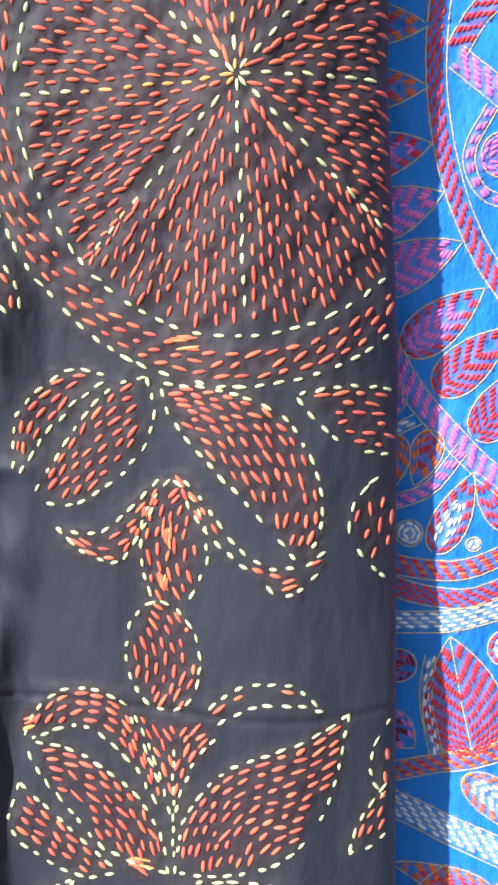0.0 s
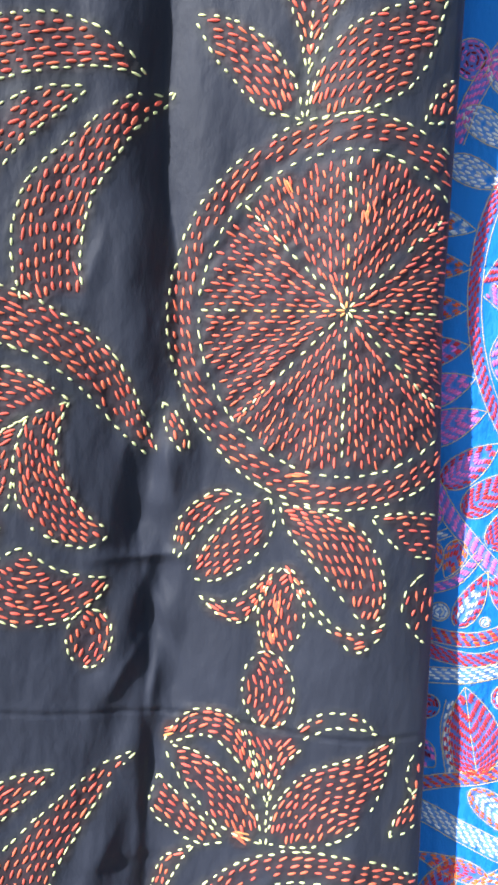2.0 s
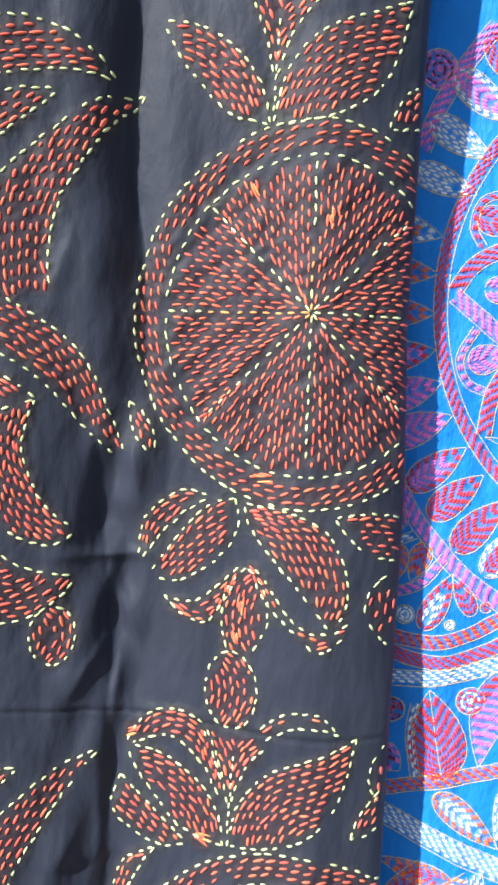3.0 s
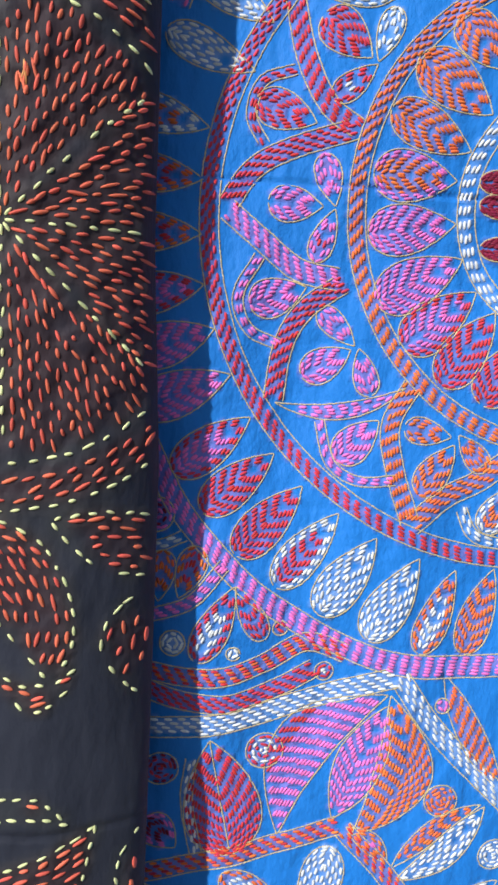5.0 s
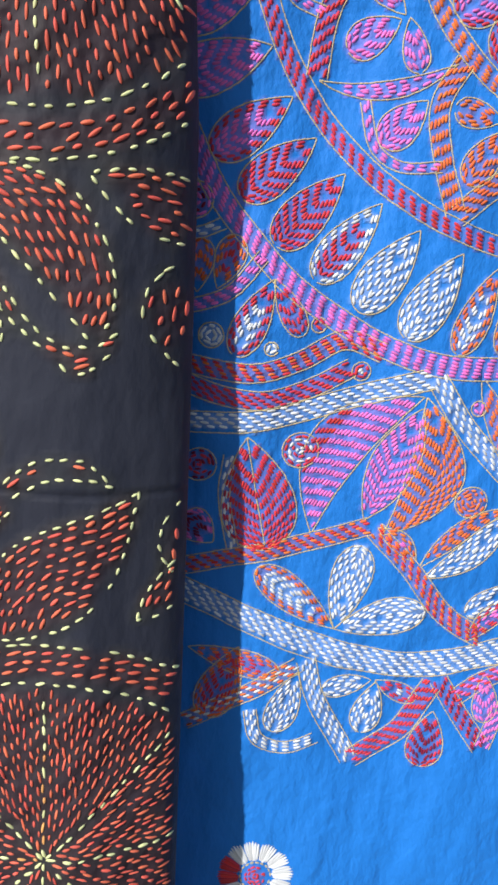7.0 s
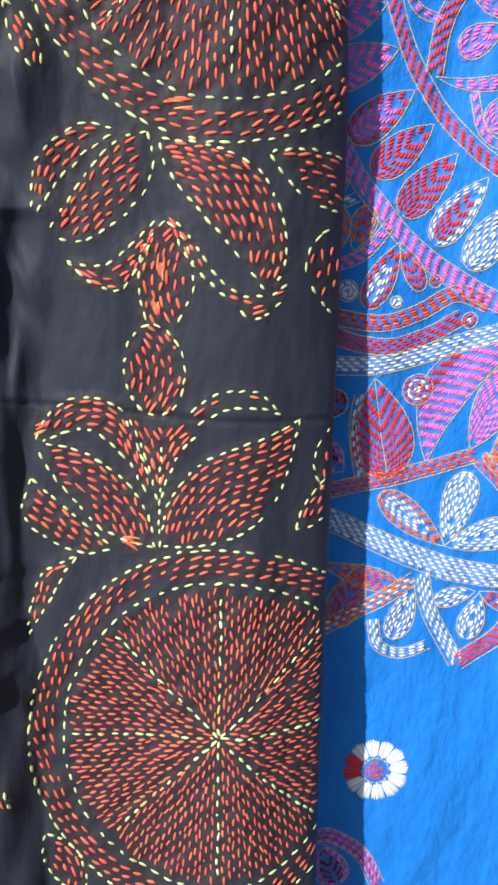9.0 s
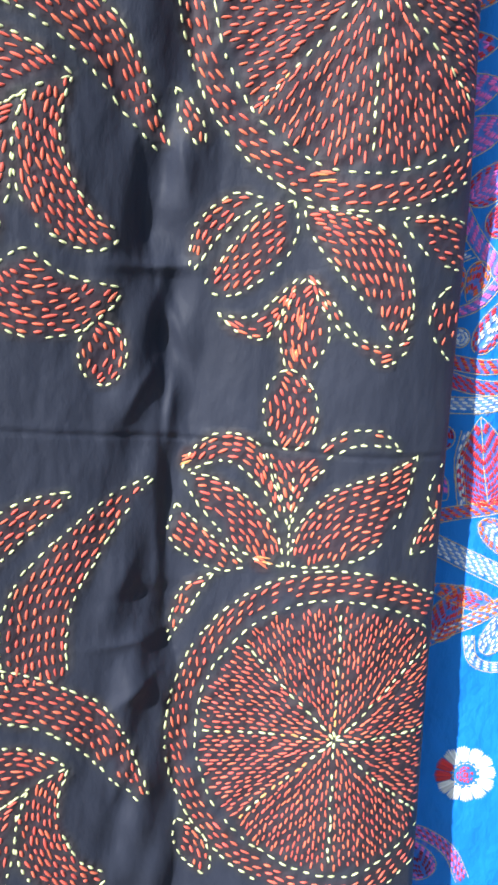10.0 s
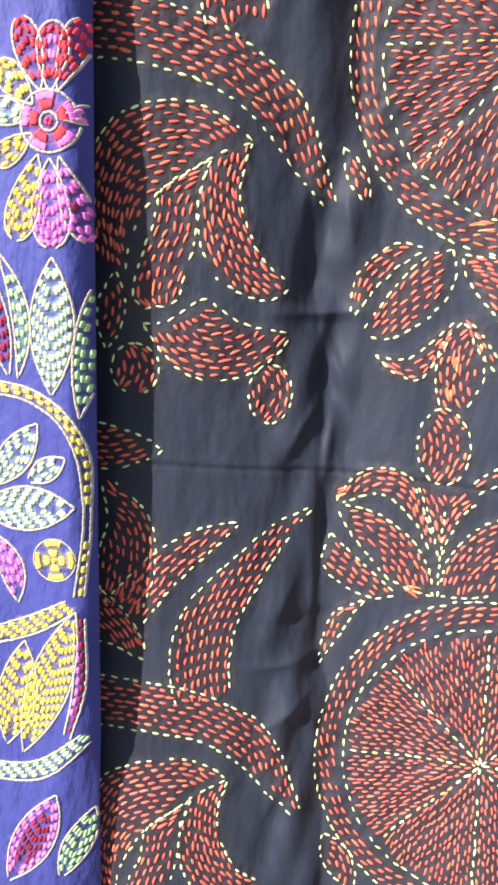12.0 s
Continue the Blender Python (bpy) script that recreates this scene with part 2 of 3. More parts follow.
# ---- the setting that closes the place ----
def box(name, lo, hi, mat, parent=None, bevel=0.004):
    bm = bmesh.new()
    bmesh.ops.create_cube(bm, size=1)
    size, mid = Vector(hi) - Vector(lo), (Vector(hi) + Vector(lo)) / 2
    for v in bm.verts:
        v.co = Vector([v.co[i] * size[i] + mid[i] for i in range(3)])
    bmesh.ops.bevel(bm, geom=bm.edges[:], offset=bevel, segments=2, affect="EDGES")
    me = bpy.data.meshes.new(name)
    bm.to_mesh(me)
    bm.free()
    me.materials.append(mat)
    ob = new(name, me)
    ob.parent = parent
    return ob


tagged(box("ground", (-40, -40, -0.1), (40, 40, 0.0), CONCRETE), "grey concrete ground under the hanging cloths", "ground", kind="structure")
tagged(box("wall_back", (-4, 0.62, 0.0), (4, 0.74, 2.7), PLASTER), "pale plaster wall behind the hanging cloths", "wall", kind="structure")


def rail(name, y, x0, x1, label):
    bm = bmesh.new()
    bmesh.ops.create_cone(bm, cap_ends=True, segments=20, radius1=0.012, radius2=0.012, depth=x1 - x0, matrix=Matrix.Translation(((x0 + x1) / 2, y, 1.962)) @ Matrix.Rotation(radians(90), 4, "Y"))
    me = bpy.data.meshes.new(name)
    bm.to_mesh(me)
    bm.free()
    me.materials.append(WOOD)
    ob = tagged(new(name, me), label, "rail")
    for x in (x0 + 0.02, x1 - 0.02):
        box("bracket", (x - 0.01, y - 0.004, 1.952), (x + 0.01, 0.622, 1.972), WOOD, ob, 0.002)
    return ob


rail("hanging_rail", 0.30, -0.20, 0.10, "round wooden rail that carries the black cloth")
rail("hanging_rail", 0.355, 0.12, 0.76, "round wooden rail that carries the blue cloth")
rail("hanging_rail", 0.205, -0.72, -0.23, "round wooden rail that carries the violet cloth")

black_cloth = tagged(sheet("black_cloth", black_column, LEVELS, BLACK), "black cotton cloth in soft folds with scarlet and lime running stitch", "embroidered cloth")
blue_cloth = tagged(sheet("blue_cloth", blue_column, LEVELS, BLUE), "bright blue hanging cloth embroidered with a large many-coloured mandala", "embroidered cloth")
violet_cloth = tagged(sheet("violet_cloth", violet_column, LEVELS, VIOLET), "violet blue hanging cloth embroidered with yellow, pink and pale green flowers", "embroidered cloth")
DEPTH = {black_cloth: black_y, blue_cloth: blue_y, violet_cloth: violet_y}


# ---- stitches: short raised lengths of thread, in millimetres on the cloth ----
RNG = np.random.default_rng(7)


WORKED = {black_cloth: [], blue_cloth: [], violet_cloth: []}
BLUNT = {black_cloth: (3.0, 0.68), blue_cloth: (4.0, 0.6), violet_cloth: (9.0, 0.5)}


def stitches(cloth, name, rows, parent, label="", arch=1.0, stations=6):
    """One mesh of stitches; each row is x, z, angle, length, width, colour."""
    rows = [r for r in rows if r[0] * 0.001 < (float(black_edge(r[1] * 0.001)) - 0.0028 if cloth is black_cloth else float(violet_turn(r[1] * 0.001)[0]) - 0.001 if cloth is violet_cloth else 0.69)]
    if not rows:
        return None
    WORKED[cloth] += rows
    cols = sorted({r[5] for r in rows})
    a = np.array([r[:5] for r in rows], float)
    pick = np.array([cols.index(r[5]) for r in rows])
    t = np.sin(np.linspace(-1, 1, stations) * 1.5) / math.sin(1.5)
    ring = np.linspace(0, math.pi, 5)
    body = (1 - np.abs(t) ** BLUNT[cloth][0]) ** BLUNT[cloth][1]
    lift = 0.25 + 0.75 * body
    T, A = np.meshgrid(t, ring, indexing="ij")
    B, LF = np.meshgrid(body, ring, indexing="ij")[0], np.meshgrid(lift, ring, indexing="ij")[0]
    along = 0.5 * a[:, 3, None, None] * T[None]
    side = 0.5 * a[:, 4, None, None] * (np.maximum(B, 0.12) * np.cos(A))[None]
    up = 0.45 * arch * a[:, 4, None, None] * (np.maximum(B, 0.1) * np.sin(A) * LF)[None]
    c, s = np.cos(a[:, 2])[:, None, None], np.sin(a[:, 2])[:, None, None]
    X = (a[:, 0, None, None] + along * c - side * s) * 0.001
    Z = (a[:, 1, None, None] + along * s + side * c) * 0.001
    Y = DEPTH[cloth](X, Z) - up * 0.001 - 0.0002
    verts = np.stack([X, Y, Z], -1).reshape(-1, 3)
    idx = np.arange(stations * 5).reshape(stations, 5)
    quad = np.stack([idx[:-1, :-1], idx[1:, :-1], idx[1:, 1:], idx[:-1, 1:]], -1).reshape(-1, 4)
    faces = (quad[None] + (np.arange(len(a)) * stations * 5)[:, None, None]).reshape(-1, 4)
    ob = mesh_object(name, verts, faces, [THREADS[k] for k in cols], np.repeat(pick, len(quad)), parent)
    return tagged(ob, label, kind="stuff")


def run(line, length, pitch, width, colour, start=0.0, slant=0.0, jitter=1.0, lead=0.0):
    """Stitches along a line of points, that begins lead behind the start of its row."""
    line = np.asarray(line, float)
    step = np.hypot(*np.diff(line, axis=0).T)
    arc = np.concatenate([[0], np.cumsum(step)])
    out = []
    if arc[-1] < length * 0.6:
        return out
    first = (start * pitch + length * 0.5 - lead) % pitch
    for s in np.arange(first if first > length * 0.3 else first + pitch, arc[-1] - length * 0.3, pitch):
        if jitter > 0.5 and RNG.random() < 0.025:
            continue
        s = s + jitter * RNG.normal(0, 0.07 * pitch)
        ln = length * (1 + jitter * RNG.normal(0, 0.17))
        lo, hi = max(s - ln / 2, 0), min(s + ln / 2, arc[-1])
        p = np.array([np.interp([lo, hi], arc, line[:, i]) for i in (0, 1)]).T
        d = p[1] - p[0]
        m = p.mean(0) + jitter * RNG.normal(0, 0.26, 2)
        out.append((m[0], m[1], math.atan2(d[1], d[0]) + slant + jitter * RNG.normal(0, 0.11), ln, width * (1 + jitter * RNG.normal(0, 0.09)), colour))
    return out


def spans(keep):
    """Runs of neighbours in a mask."""
    edge = np.flatnonzero(np.diff(np.concatenate([[0], keep.astype(int), [0]])))
    return zip(edge[::2], edge[1::2])


STYLE = {
    "black": dict(length=5.7, pitch=8.7, width=1.78, gap=4.15, margin=3.0),
    "bright": dict(length=4.1, pitch=6.5, width=1.5, gap=1.75, margin=1.5),
    "coarse": dict(length=4.5, pitch=7.0, width=2.35, gap=2.4, margin=2.0),
}


def fill(left, right, cols, style, chevron, every=1.0, dense=False, lean=0.0):
    """Rows of stitches that follow the left side of a shape, or both sides inwards."""
    left, right = np.asarray(left, float), np.asarray(right, float)
    wide = np.hypot(*(right - left).T)
    st = STYLE[style]
    pitch, ln = st["pitch"] * every, st["length"]
    gap, pitch = (st["gap"] * 0.6, ln * 0.95) if dense else (st["gap"] * (1.25 if every > 1 else 1), pitch)
    if style == "bright" and cols == ["white"]:
        gap, pitch, ln = gap * 1.25, pitch * 1.05, ln * 1.08
    out = []
    for a, b in ((left, right), (right, left))[: 2 if chevron else 1]:
        k = 0
        while True:
            off = st["margin"] * (0.5 if dense else 1) + k * gap
            lim = wide * 0.5 if chevron else wide - st["margin"] * 0.75
            keep = off < lim
            if not keep.any():
                break
            f = np.clip(off / np.maximum(wide, 0.01), 0, 1)[:, None]
            line = a + (b - a) * f
            arc = np.concatenate([[0], np.cumsum(np.hypot(*np.diff(line, axis=0).T))])
            tone = cols[min(k // 2, len(cols) - 1)] if chevron else cols[k % len(cols)]
            for i, j in spans(keep):
                black = style == "black"
                out += run(line[i:j], ln, pitch, st["width"], tone, start=0.5 * (k % 2) + 0.1 * RNG.random() if black else ((0.45 if cols == ["white"] else 0.27) * k) % 1.0, slant=lean, jitter=1.15 if black else 0.4, lead=arc[i])
            k += 1
    return out


def edge_line(line, style):
    if style == "black":
        return run(line, 4.0, 7.4, 1.5, "lime", start=0.2 * RNG.random())
    if style == "coarse":
        return run(line, 4.4, 3.6, 1.5, "tan", jitter=0.25)
    return run(line, 3.0, 2.4, 0.7, "gold", jitter=0.25)


def motif(cloth, name, left, right, cols, chevron, sparse=False, dense=False):
    style = {black_cloth: "black", blue_cloth: "bright", violet_cloth: "coarse"}[cloth]
    cols = cols.split() if cols else ["scarlet"]
    rows = fill(left, right, cols, style, chevron, 1.3 if sparse else 1.0, dense, -0.15 if style == "bright" and not chevron else 0.0)
    trim = edge_line(left, style) + edge_line(right, style)
    ob = stitches(cloth, name, rows or trim, cloth)
    if ob and rows:
        stitches(cloth, "outline", trim, ob, "lime running stitch outline" if style == "black" else "thin gold thread outline")
    return ob


def shift(p, d):
    return np.asarray(p, float) + np.asarray(d, float)


def leaf(cloth, name, a, b, wl, wr, rounded=False, oval=False, sparse=False, dense=False, cols="", also=(), halves=True):
    """A leaf or petal from tip a to end b, that bulges by wl to its left and wr to its right."""
    s = np.linspace(0, 1, 60)
    prof = 4 * s * (1 - s)
    if oval:
        s = 0.5 - 0.5 * np.cos(np.pi * s)
        prof = 2 * np.sqrt(s * (1 - s))
    if rounded:
        s = 1 - (1 - s) ** 1.6
        prof = s ** 0.95 * np.sqrt(1 - s)
        prof = prof / prof.max()
    for d in ((0, 0), *also):
        p, q = shift(a, d), shift(b, d)
        n = np.array([-(q - p)[1], (q - p)[0]]) / np.hypot(*(q - p))
        axis = p + (q - p) * s[:, None]
        left, right = axis + n * (wl * prof)[:, None], axis - n * (wr * prof)[:, None]
        motif(cloth, name, left, right, cols, halves and cloth is not black_cloth, sparse, dense)


def smooth_line(pts, count=70):
    """A smooth curve through a few points (Catmull-Rom)."""
    p = np.asarray(pts, float)
    p = np.vstack([2 * p[0] - p[1], p, 2 * p[-1] - p[-2]])
    out = []
    for u in np.linspace(0, len(p) - 3 - 1e-6, count):
        i, t = int(u), u - int(u)
        a, b, c, d = p[i:i + 4]
        out.append(0.5 * (2 * b + (c - a) * t + (2 * a - 5 * b + 4 * c - d) * t * t + (3 * b - a - 3 * c + d) * t ** 3))
    return np.array(out)


def vine(cloth, name, pts, cols="", also=(), sparse=False):
    """A band along a curve; each point is x, z and half the width there."""
    for d in ((0, 0), *also):
        line = smooth_line([(x + d[0], z + d[1], w) for x, z, w in pts])
        tan = np.gradient(line[:, :2], axis=0)
        nor = np.column_stack([-tan[:, 1], tan[:, 0]]) / np.hypot(*tan.T)[:, None]
        w = np.maximum(line[:, 2], 0.2)[:, None]
        motif(cloth, name, line[:, :2] + nor * w, line[:, :2] - nor * w, cols, False, sparse)


def between(cloth, name, one, other, cols="", also=(), fan=False, sparse=False):
    """A motif between two smooth sides, that each run through a few points; its rows follow the first side."""
    for d in ((0, 0), *also):
        motif(cloth, name, smooth_line([shift(p, d) for p in one]), smooth_line([shift(p, d) for p in other]), cols, fan, sparse)


def circle(c, rx, rz=None, a0=0.0, a1=360.0, count=160):
    a = np.radians(np.linspace(a0, a1, count))
    return np.column_stack([c[0] + rx * np.cos(a), c[1] + (rz or rx) * np.sin(a)])


def ring(cloth, name, c, outer, inner, cols, a0=0.0, a1=360.0):
    motif(cloth, name, circle(c, outer, None, a0, a1, 260), circle(c, inner, None, a0, a1, 260), cols, False)


def rosette(cloth, name, c, r, cols=""):
    """A small round of stitches in circles."""
    cols = cols.split()
    rows, k, q = [], 0, r - 1.6
    while q > 0.7:
        rows += run(circle(c, q, count=48), min(3.6, q * 1.6), min(4.6, q * 2.1), 1.5, cols[k % len(cols)])
        q, k = q - 2.2, k + 1
    ob = stitches(cloth, name, rows, cloth)
    stitches(cloth, "outline", run(circle(c, r, count=60), 3.0, 2.4, 0.75, "gold", jitter=0.2), ob, "thin gold thread outline")


def medallion(c, r_in, r_out, turn=0.0, pitch=8.4, gap=3.95, tall=1.07, drop=4.0):
    """A round flower: eight lime spokes, scarlet stitches that run to the middle, and a scarlet ring."""
    rows, spokes = [], []
    for k in range(8):
        a0 = radians(turn + 45 * k)
        way = np.array([math.cos(a0), math.sin(a0)])
        spokes.append(run([c + way * 1.5, c + way * (r_in - 2)], 4.4, pitch * 0.98, 1.55, "lime" if k % 2 == 0 else ("lime" if RNG.random() < 0.7 else "scarlet")))
    # four quarters of staggered rows, each along its own spoke, that fan out a little
    for quarter in range(4):
        base = quarter * math.pi / 2 + radians(turn)
        for k in range(-int(r_in / gap), int(r_in / gap) + 1):
            if k == 0:
                continue
            v = k * gap
            for u in np.arange(3.0 + (0.5 * (k % 2) + 0.22 * RNG.random()) * pitch, r_in * tall, pitch):
                if u < abs(v) * 0.96:
                    continue
                fan = v * (0.80 + 0.22 * u / r_in) + RNG.normal(0, 0.4)
                along = u + RNG.normal(0, 0.6)
                a0, rr = math.atan2(fan, along) + base, math.hypot(fan, along)
                if rr > r_in * (1 + (tall - 1) * math.sin(a0) ** 2) - 4.0 - drop * math.sin(a0) or RNG.random() < 0.02:
                    continue
                rows.append((c[0] + rr * math.cos(a0), c[1] + rr * math.sin(a0), base + 0.7 * math.atan2(fan, along) + RNG.normal(0, 0.12), 0.64 * pitch * (1 + RNG.normal(0, 0.2)), 0.185 * pitch * (1 + RNG.normal(0, 0.1)), "scarlet"))
    ob = stitches(black_cloth, "medallion", rows, black_cloth, "round flower of scarlet stitches that run to its middle")
    for k, spoke in enumerate(spokes):
        spoke = [(*r[:5], "amber" if k in (4, 5, 2) and RNG.random() < 0.45 else r[5]) for r in spoke]
        stitches(black_cloth, "spoke", spoke, ob, "spoke of lime running stitch")
    rim = []
    for r, ph in ((r_in, 0.0), (r_out, 0.4)):
        rim += run(circle(c - np.array([0, drop]), r, r * tall), 4.3, 8.2, 1.5, "lime", start=ph)
    ring_rows, k, r = [], 0, r_out - 3.8
    while r > r_in + 2.5:
        ring_rows += run(circle(c - np.array([0, drop]), r, r * tall, count=220), 5.6, 8.8, 1.7, "scarlet", start=(0.36 * k) % 1.0, slant=0.24)
        r, k = r - 4.3, k + 1
    band = stitches(black_cloth, "ring", ring_rows, black_cloth, "scarlet ring round the flower")
    stitches(black_cloth, "outline", rim, band, "lime running stitch outline")


# ---- embroidery of the black cloth ----
KNOTS = ((11, 1578, 95), (-38, 1594, 120), (-24, 1420, 10), (-34, 1338, 80), (-100, 1250, 25), (-50, 1186, -20), (-36, 1318, 100))
medallion(np.array([1.0, 1522.0]), 90.0, 109.0, 1.0)
medallion(np.array([2.0, 1068.0]), 92.0, 111.0, 0.0, 7.5, 3.4, 1.04, 1.0)
between(black_cloth, "petal", [(-57, 1407), (-74, 1409), (-88, 1400), (-98, 1387), (-101, 1362)], [(-58, 1404), (-68, 1398), (-86, 1381), (-100, 1361)])
between(black_cloth, "petal", [(-40, 1406), (-57, 1400), (-76, 1379), (-92, 1355)], [(-40, 1406), (-37, 1389), (-45, 1372), (-61, 1358), (-78, 1350), (-92, 1354)])
between(black_cloth, "petal", [(-84, 1341), (-70, 1329), (-56, 1325), (-48, 1334), (-38, 1352)], [(-84, 1341), (-74, 1338), (-60, 1340), (-44, 1354), (-33, 1365)])
between(black_cloth, "petal", [(-34, 1403), (-6, 1399), (18, 1388), (32, 1362), (33, 1340), (24, 1326)], [(-34, 1402), (-30, 1389), (-18, 1373), (0, 1354), (13, 1339), (24, 1326)])
between(black_cloth, "tendril", [(-31, 1367), (-17, 1353), (-5, 1336), (9, 1325), (25, 1325), (34, 1331)], [(-25, 1354), (-19, 1343), (-8, 1332), (4, 1321), (18, 1312), (34, 1324)])
between(black_cloth, "stem", [(-31, 1362), (-42, 1349), (-45, 1326), (-39, 1305)], [(-30, 1362), (-20, 1351), (-16, 1328), (-26, 1306)])
leaf(black_cloth, "bud", (-39, 1308), (-35, 1258), 17.0, 16.0, oval=True)
between(black_cloth, "petal", [(-103, 1243), (-92, 1261), (-74, 1268), (-56, 1262), (-47, 1243), (-39, 1222)], [(-101, 1241), (-84, 1249), (-69, 1249), (-58, 1240), (-49, 1229), (-41, 1214)])
between(black_cloth, "petal", [(-17, 1261), (-3, 1271), (9, 1273), (21, 1272), (34, 1260)], [(-12, 1254), (1, 1262), (13, 1264), (24, 1263), (34, 1260)], sparse=True)
between(black_cloth, "sprout", [(-35, 1211), (-41, 1234), (-51, 1257)], [(-33, 1211), (-24, 1235), (-9, 1252)], also=[(6, 449)], fan=True)
between(black_cloth, "leaf", [(-34, 1183), (-28, 1210), (-14, 1229), (6, 1240), (27, 1248), (45, 1257)], [(-33, 1183), (-7, 1185), (14, 1193), (28, 1205), (38, 1226), (45, 1257)], also=[(6, 449)])
between(black_cloth, "leaf", [(-36, 1183), (-41, 1203), (-53, 1221), (-68, 1233), (-86, 1240), (-104, 1241)], [(-37, 1183), (-52, 1186), (-66, 1193), (-78, 1206), (-90, 1219), (-104, 1241)], also=[(6, 449)])
between(black_cloth, "leaf", [(-106, 1222), (-94, 1211), (-77, 1197), (-60, 1182)], [(-106, 1222), (-110, 1201), (-98, 1187), (-78, 1179), (-60, 1181)])
between(black_cloth, "leaf", [(-80, 1177), (-99, 1167), (-107, 1150), (-111, 1128)], [(-80, 1176), (-88, 1166), (-97, 1149), (-110, 1128)])
for rise in (0, 449):
    stitches(black_cloth, "vein", run([(-34 + rise / 75, 1190 + rise), (-33 + rise / 75, 1241 + rise)], 3.7, 6.0, 1.5, "lime"), black_cloth, "lime stitches up the middle of the sprout")
leaf(black_cloth, "leaf", (-101, 1006), (-78, 964), 10.3, 10.3)
leaf(black_cloth, "petal", (41, 1632), (81, 1669), 9.5, 10.2, also=[(3, -440)])
leaf(black_cloth, "petal", (23, 1397), (95, 1381), 10.5, 17.8)
leaf(black_cloth, "petal", (78, 1371), (69, 1310), 3.8, 28.5, sparse=True)
leaf(black_cloth, "petal", (69, 1255), (69, 1208), 6.5, 14.7, sparse=True)
vine(black_cloth, "arm", [(-275, 1519, 17.1), (-240, 1517, 16.7), (-199, 1510, 16.2), (-171, 1499, 14.7), (-147, 1481, 14.2), (-130, 1454, 9.5), (-115, 1430, 3.5)], also=[(-5, -400)])
leaf(black_cloth, "leaf", (-109, 1463), (-92, 1430), 6.1, 5.4)
vine(black_cloth, "crescent", [(-107, 1648, 1.0), (-127, 1632, 6.8), (-149, 1606, 12.5), (-168, 1578, 17.4), (-174, 1549, 18.8), (-171, 1522, 17.1)], also=[(-12, -407)])
vine(black_cloth, "leaf", [(-153, 1640, 1.2), (-174, 1629, 8.4), (-198, 1611, 11.9), (-222, 1583, 13.9)], also=[(-11, -406)])
vine(black_cloth, "leaf", [(-123, 1653, 0.9), (-134, 1658, 6.3), (-162, 1663, 13.6), (-198, 1656, 16.0), (-224, 1645, 15.0)])
between(black_cloth, "swirl", [(-161, 1462), (-175, 1472), (-190, 1479), (-206, 1480), (-224, 1476), (-241, 1467), (-255, 1440), (-258, 1400)], [(-161, 1461), (-175, 1456), (-185, 1450), (-200, 1441), (-211, 1433), (-222, 1419), (-230, 1402), (-232, 1384)], also=[(-5, -403)])
between(black_cloth, "swirl", [(-184, 1450), (-211, 1433), (-215, 1416), (-223, 1395), (-228, 1374), (-221, 1366)], [(-184, 1450), (-190, 1431), (-193, 1405), (-198, 1387), (-204, 1370), (-221, 1366)], also=[(-5, -403)])
between(black_cloth, "swirl", [(-161, 1461), (-166, 1446), (-167, 1430), (-162, 1412), (-153, 1395), (-136, 1382)], [(-184, 1450), (-190, 1434), (-191, 1415), (-187, 1396), (-178, 1383), (-165, 1375), (-149, 1372), (-136, 1381)], also=[(-5, -403)])
between(black_cloth, "leaf", [(-222, 1356), (-211, 1340), (-198, 1328), (-179, 1324), (-160, 1328), (-146, 1338), (-135, 1352)], [(-222, 1357), (-207, 1359), (-188, 1372), (-177, 1366), (-166, 1359), (-151, 1355), (-135, 1353)])
leaf(black_cloth, "bud", (-147, 1334), (-147, 1297), 13.2, 13.2, oval=True)
leaf(black_cloth, "bud", (-227, 1346), (-227, 1315), 14.1, 14.1, oval=True)
leaf(black_cloth, "leaf", (-238, 1387), (-244, 1341), 8.4, 8.4)
leaf(black_cloth, "leaf", (-210, 1281), (-291, 1284), 14.2, 14.2)
vine(black_cloth, "leaf", [(-244, 1260, 3.5), (-231, 1233, 14.2), (-233, 1204, 18.1), (-233, 1178, 11.0)])
between(black_cloth, "leaf", [(-259, 1201), (-239, 1183), (-226, 1167), (-218, 1147)], [(-259, 1158), (-241, 1155), (-228, 1148), (-218, 1145)])

# knots and doubled stitches where a thread was begun or ended
for x, z, lean in KNOTS:
    tangle = [(x + RNG.normal(0, 1.6), z + RNG.normal(0, 1.6), radians(lean) + RNG.normal(0, 0.22), 7.5 * (1 + RNG.normal(0, 0.2)), 1.3, "amber" if k % 3 == 0 else "scarlet") for k in range(6)]
    stitches(black_cloth, "knot", tangle, black_cloth, "tangle of doubled scarlet stitches")

# ---- embroidery of the blue cloth: the rings of the mandala ----
ring(blue_cloth, "ring", (255, 1545), 174.5, 165, "red", 120, 300)
ring(blue_cloth, "ring", (276, 1552), 123, 114, "orange", 90, 300)
ring(blue_cloth, "ring", (276, 1553), 67, 58, "white", 90, 290)
leaf(blue_cloth, "petal", (84, 1583), (40, 1590), 9.7, 9.7, rounded=True, cols='white orange')
leaf(blue_cloth, "petal", (82, 1558), (38, 1560), 9.7, 9.7, rounded=True, cols='orange red')
leaf(blue_cloth, "petal", (82, 1532), (39, 1531), 9.7, 9.7, rounded=True, cols='orange red')
leaf(blue_cloth, "petal", (84, 1508), (43, 1499), 10.4, 10.4, rounded=True, cols='red pink')
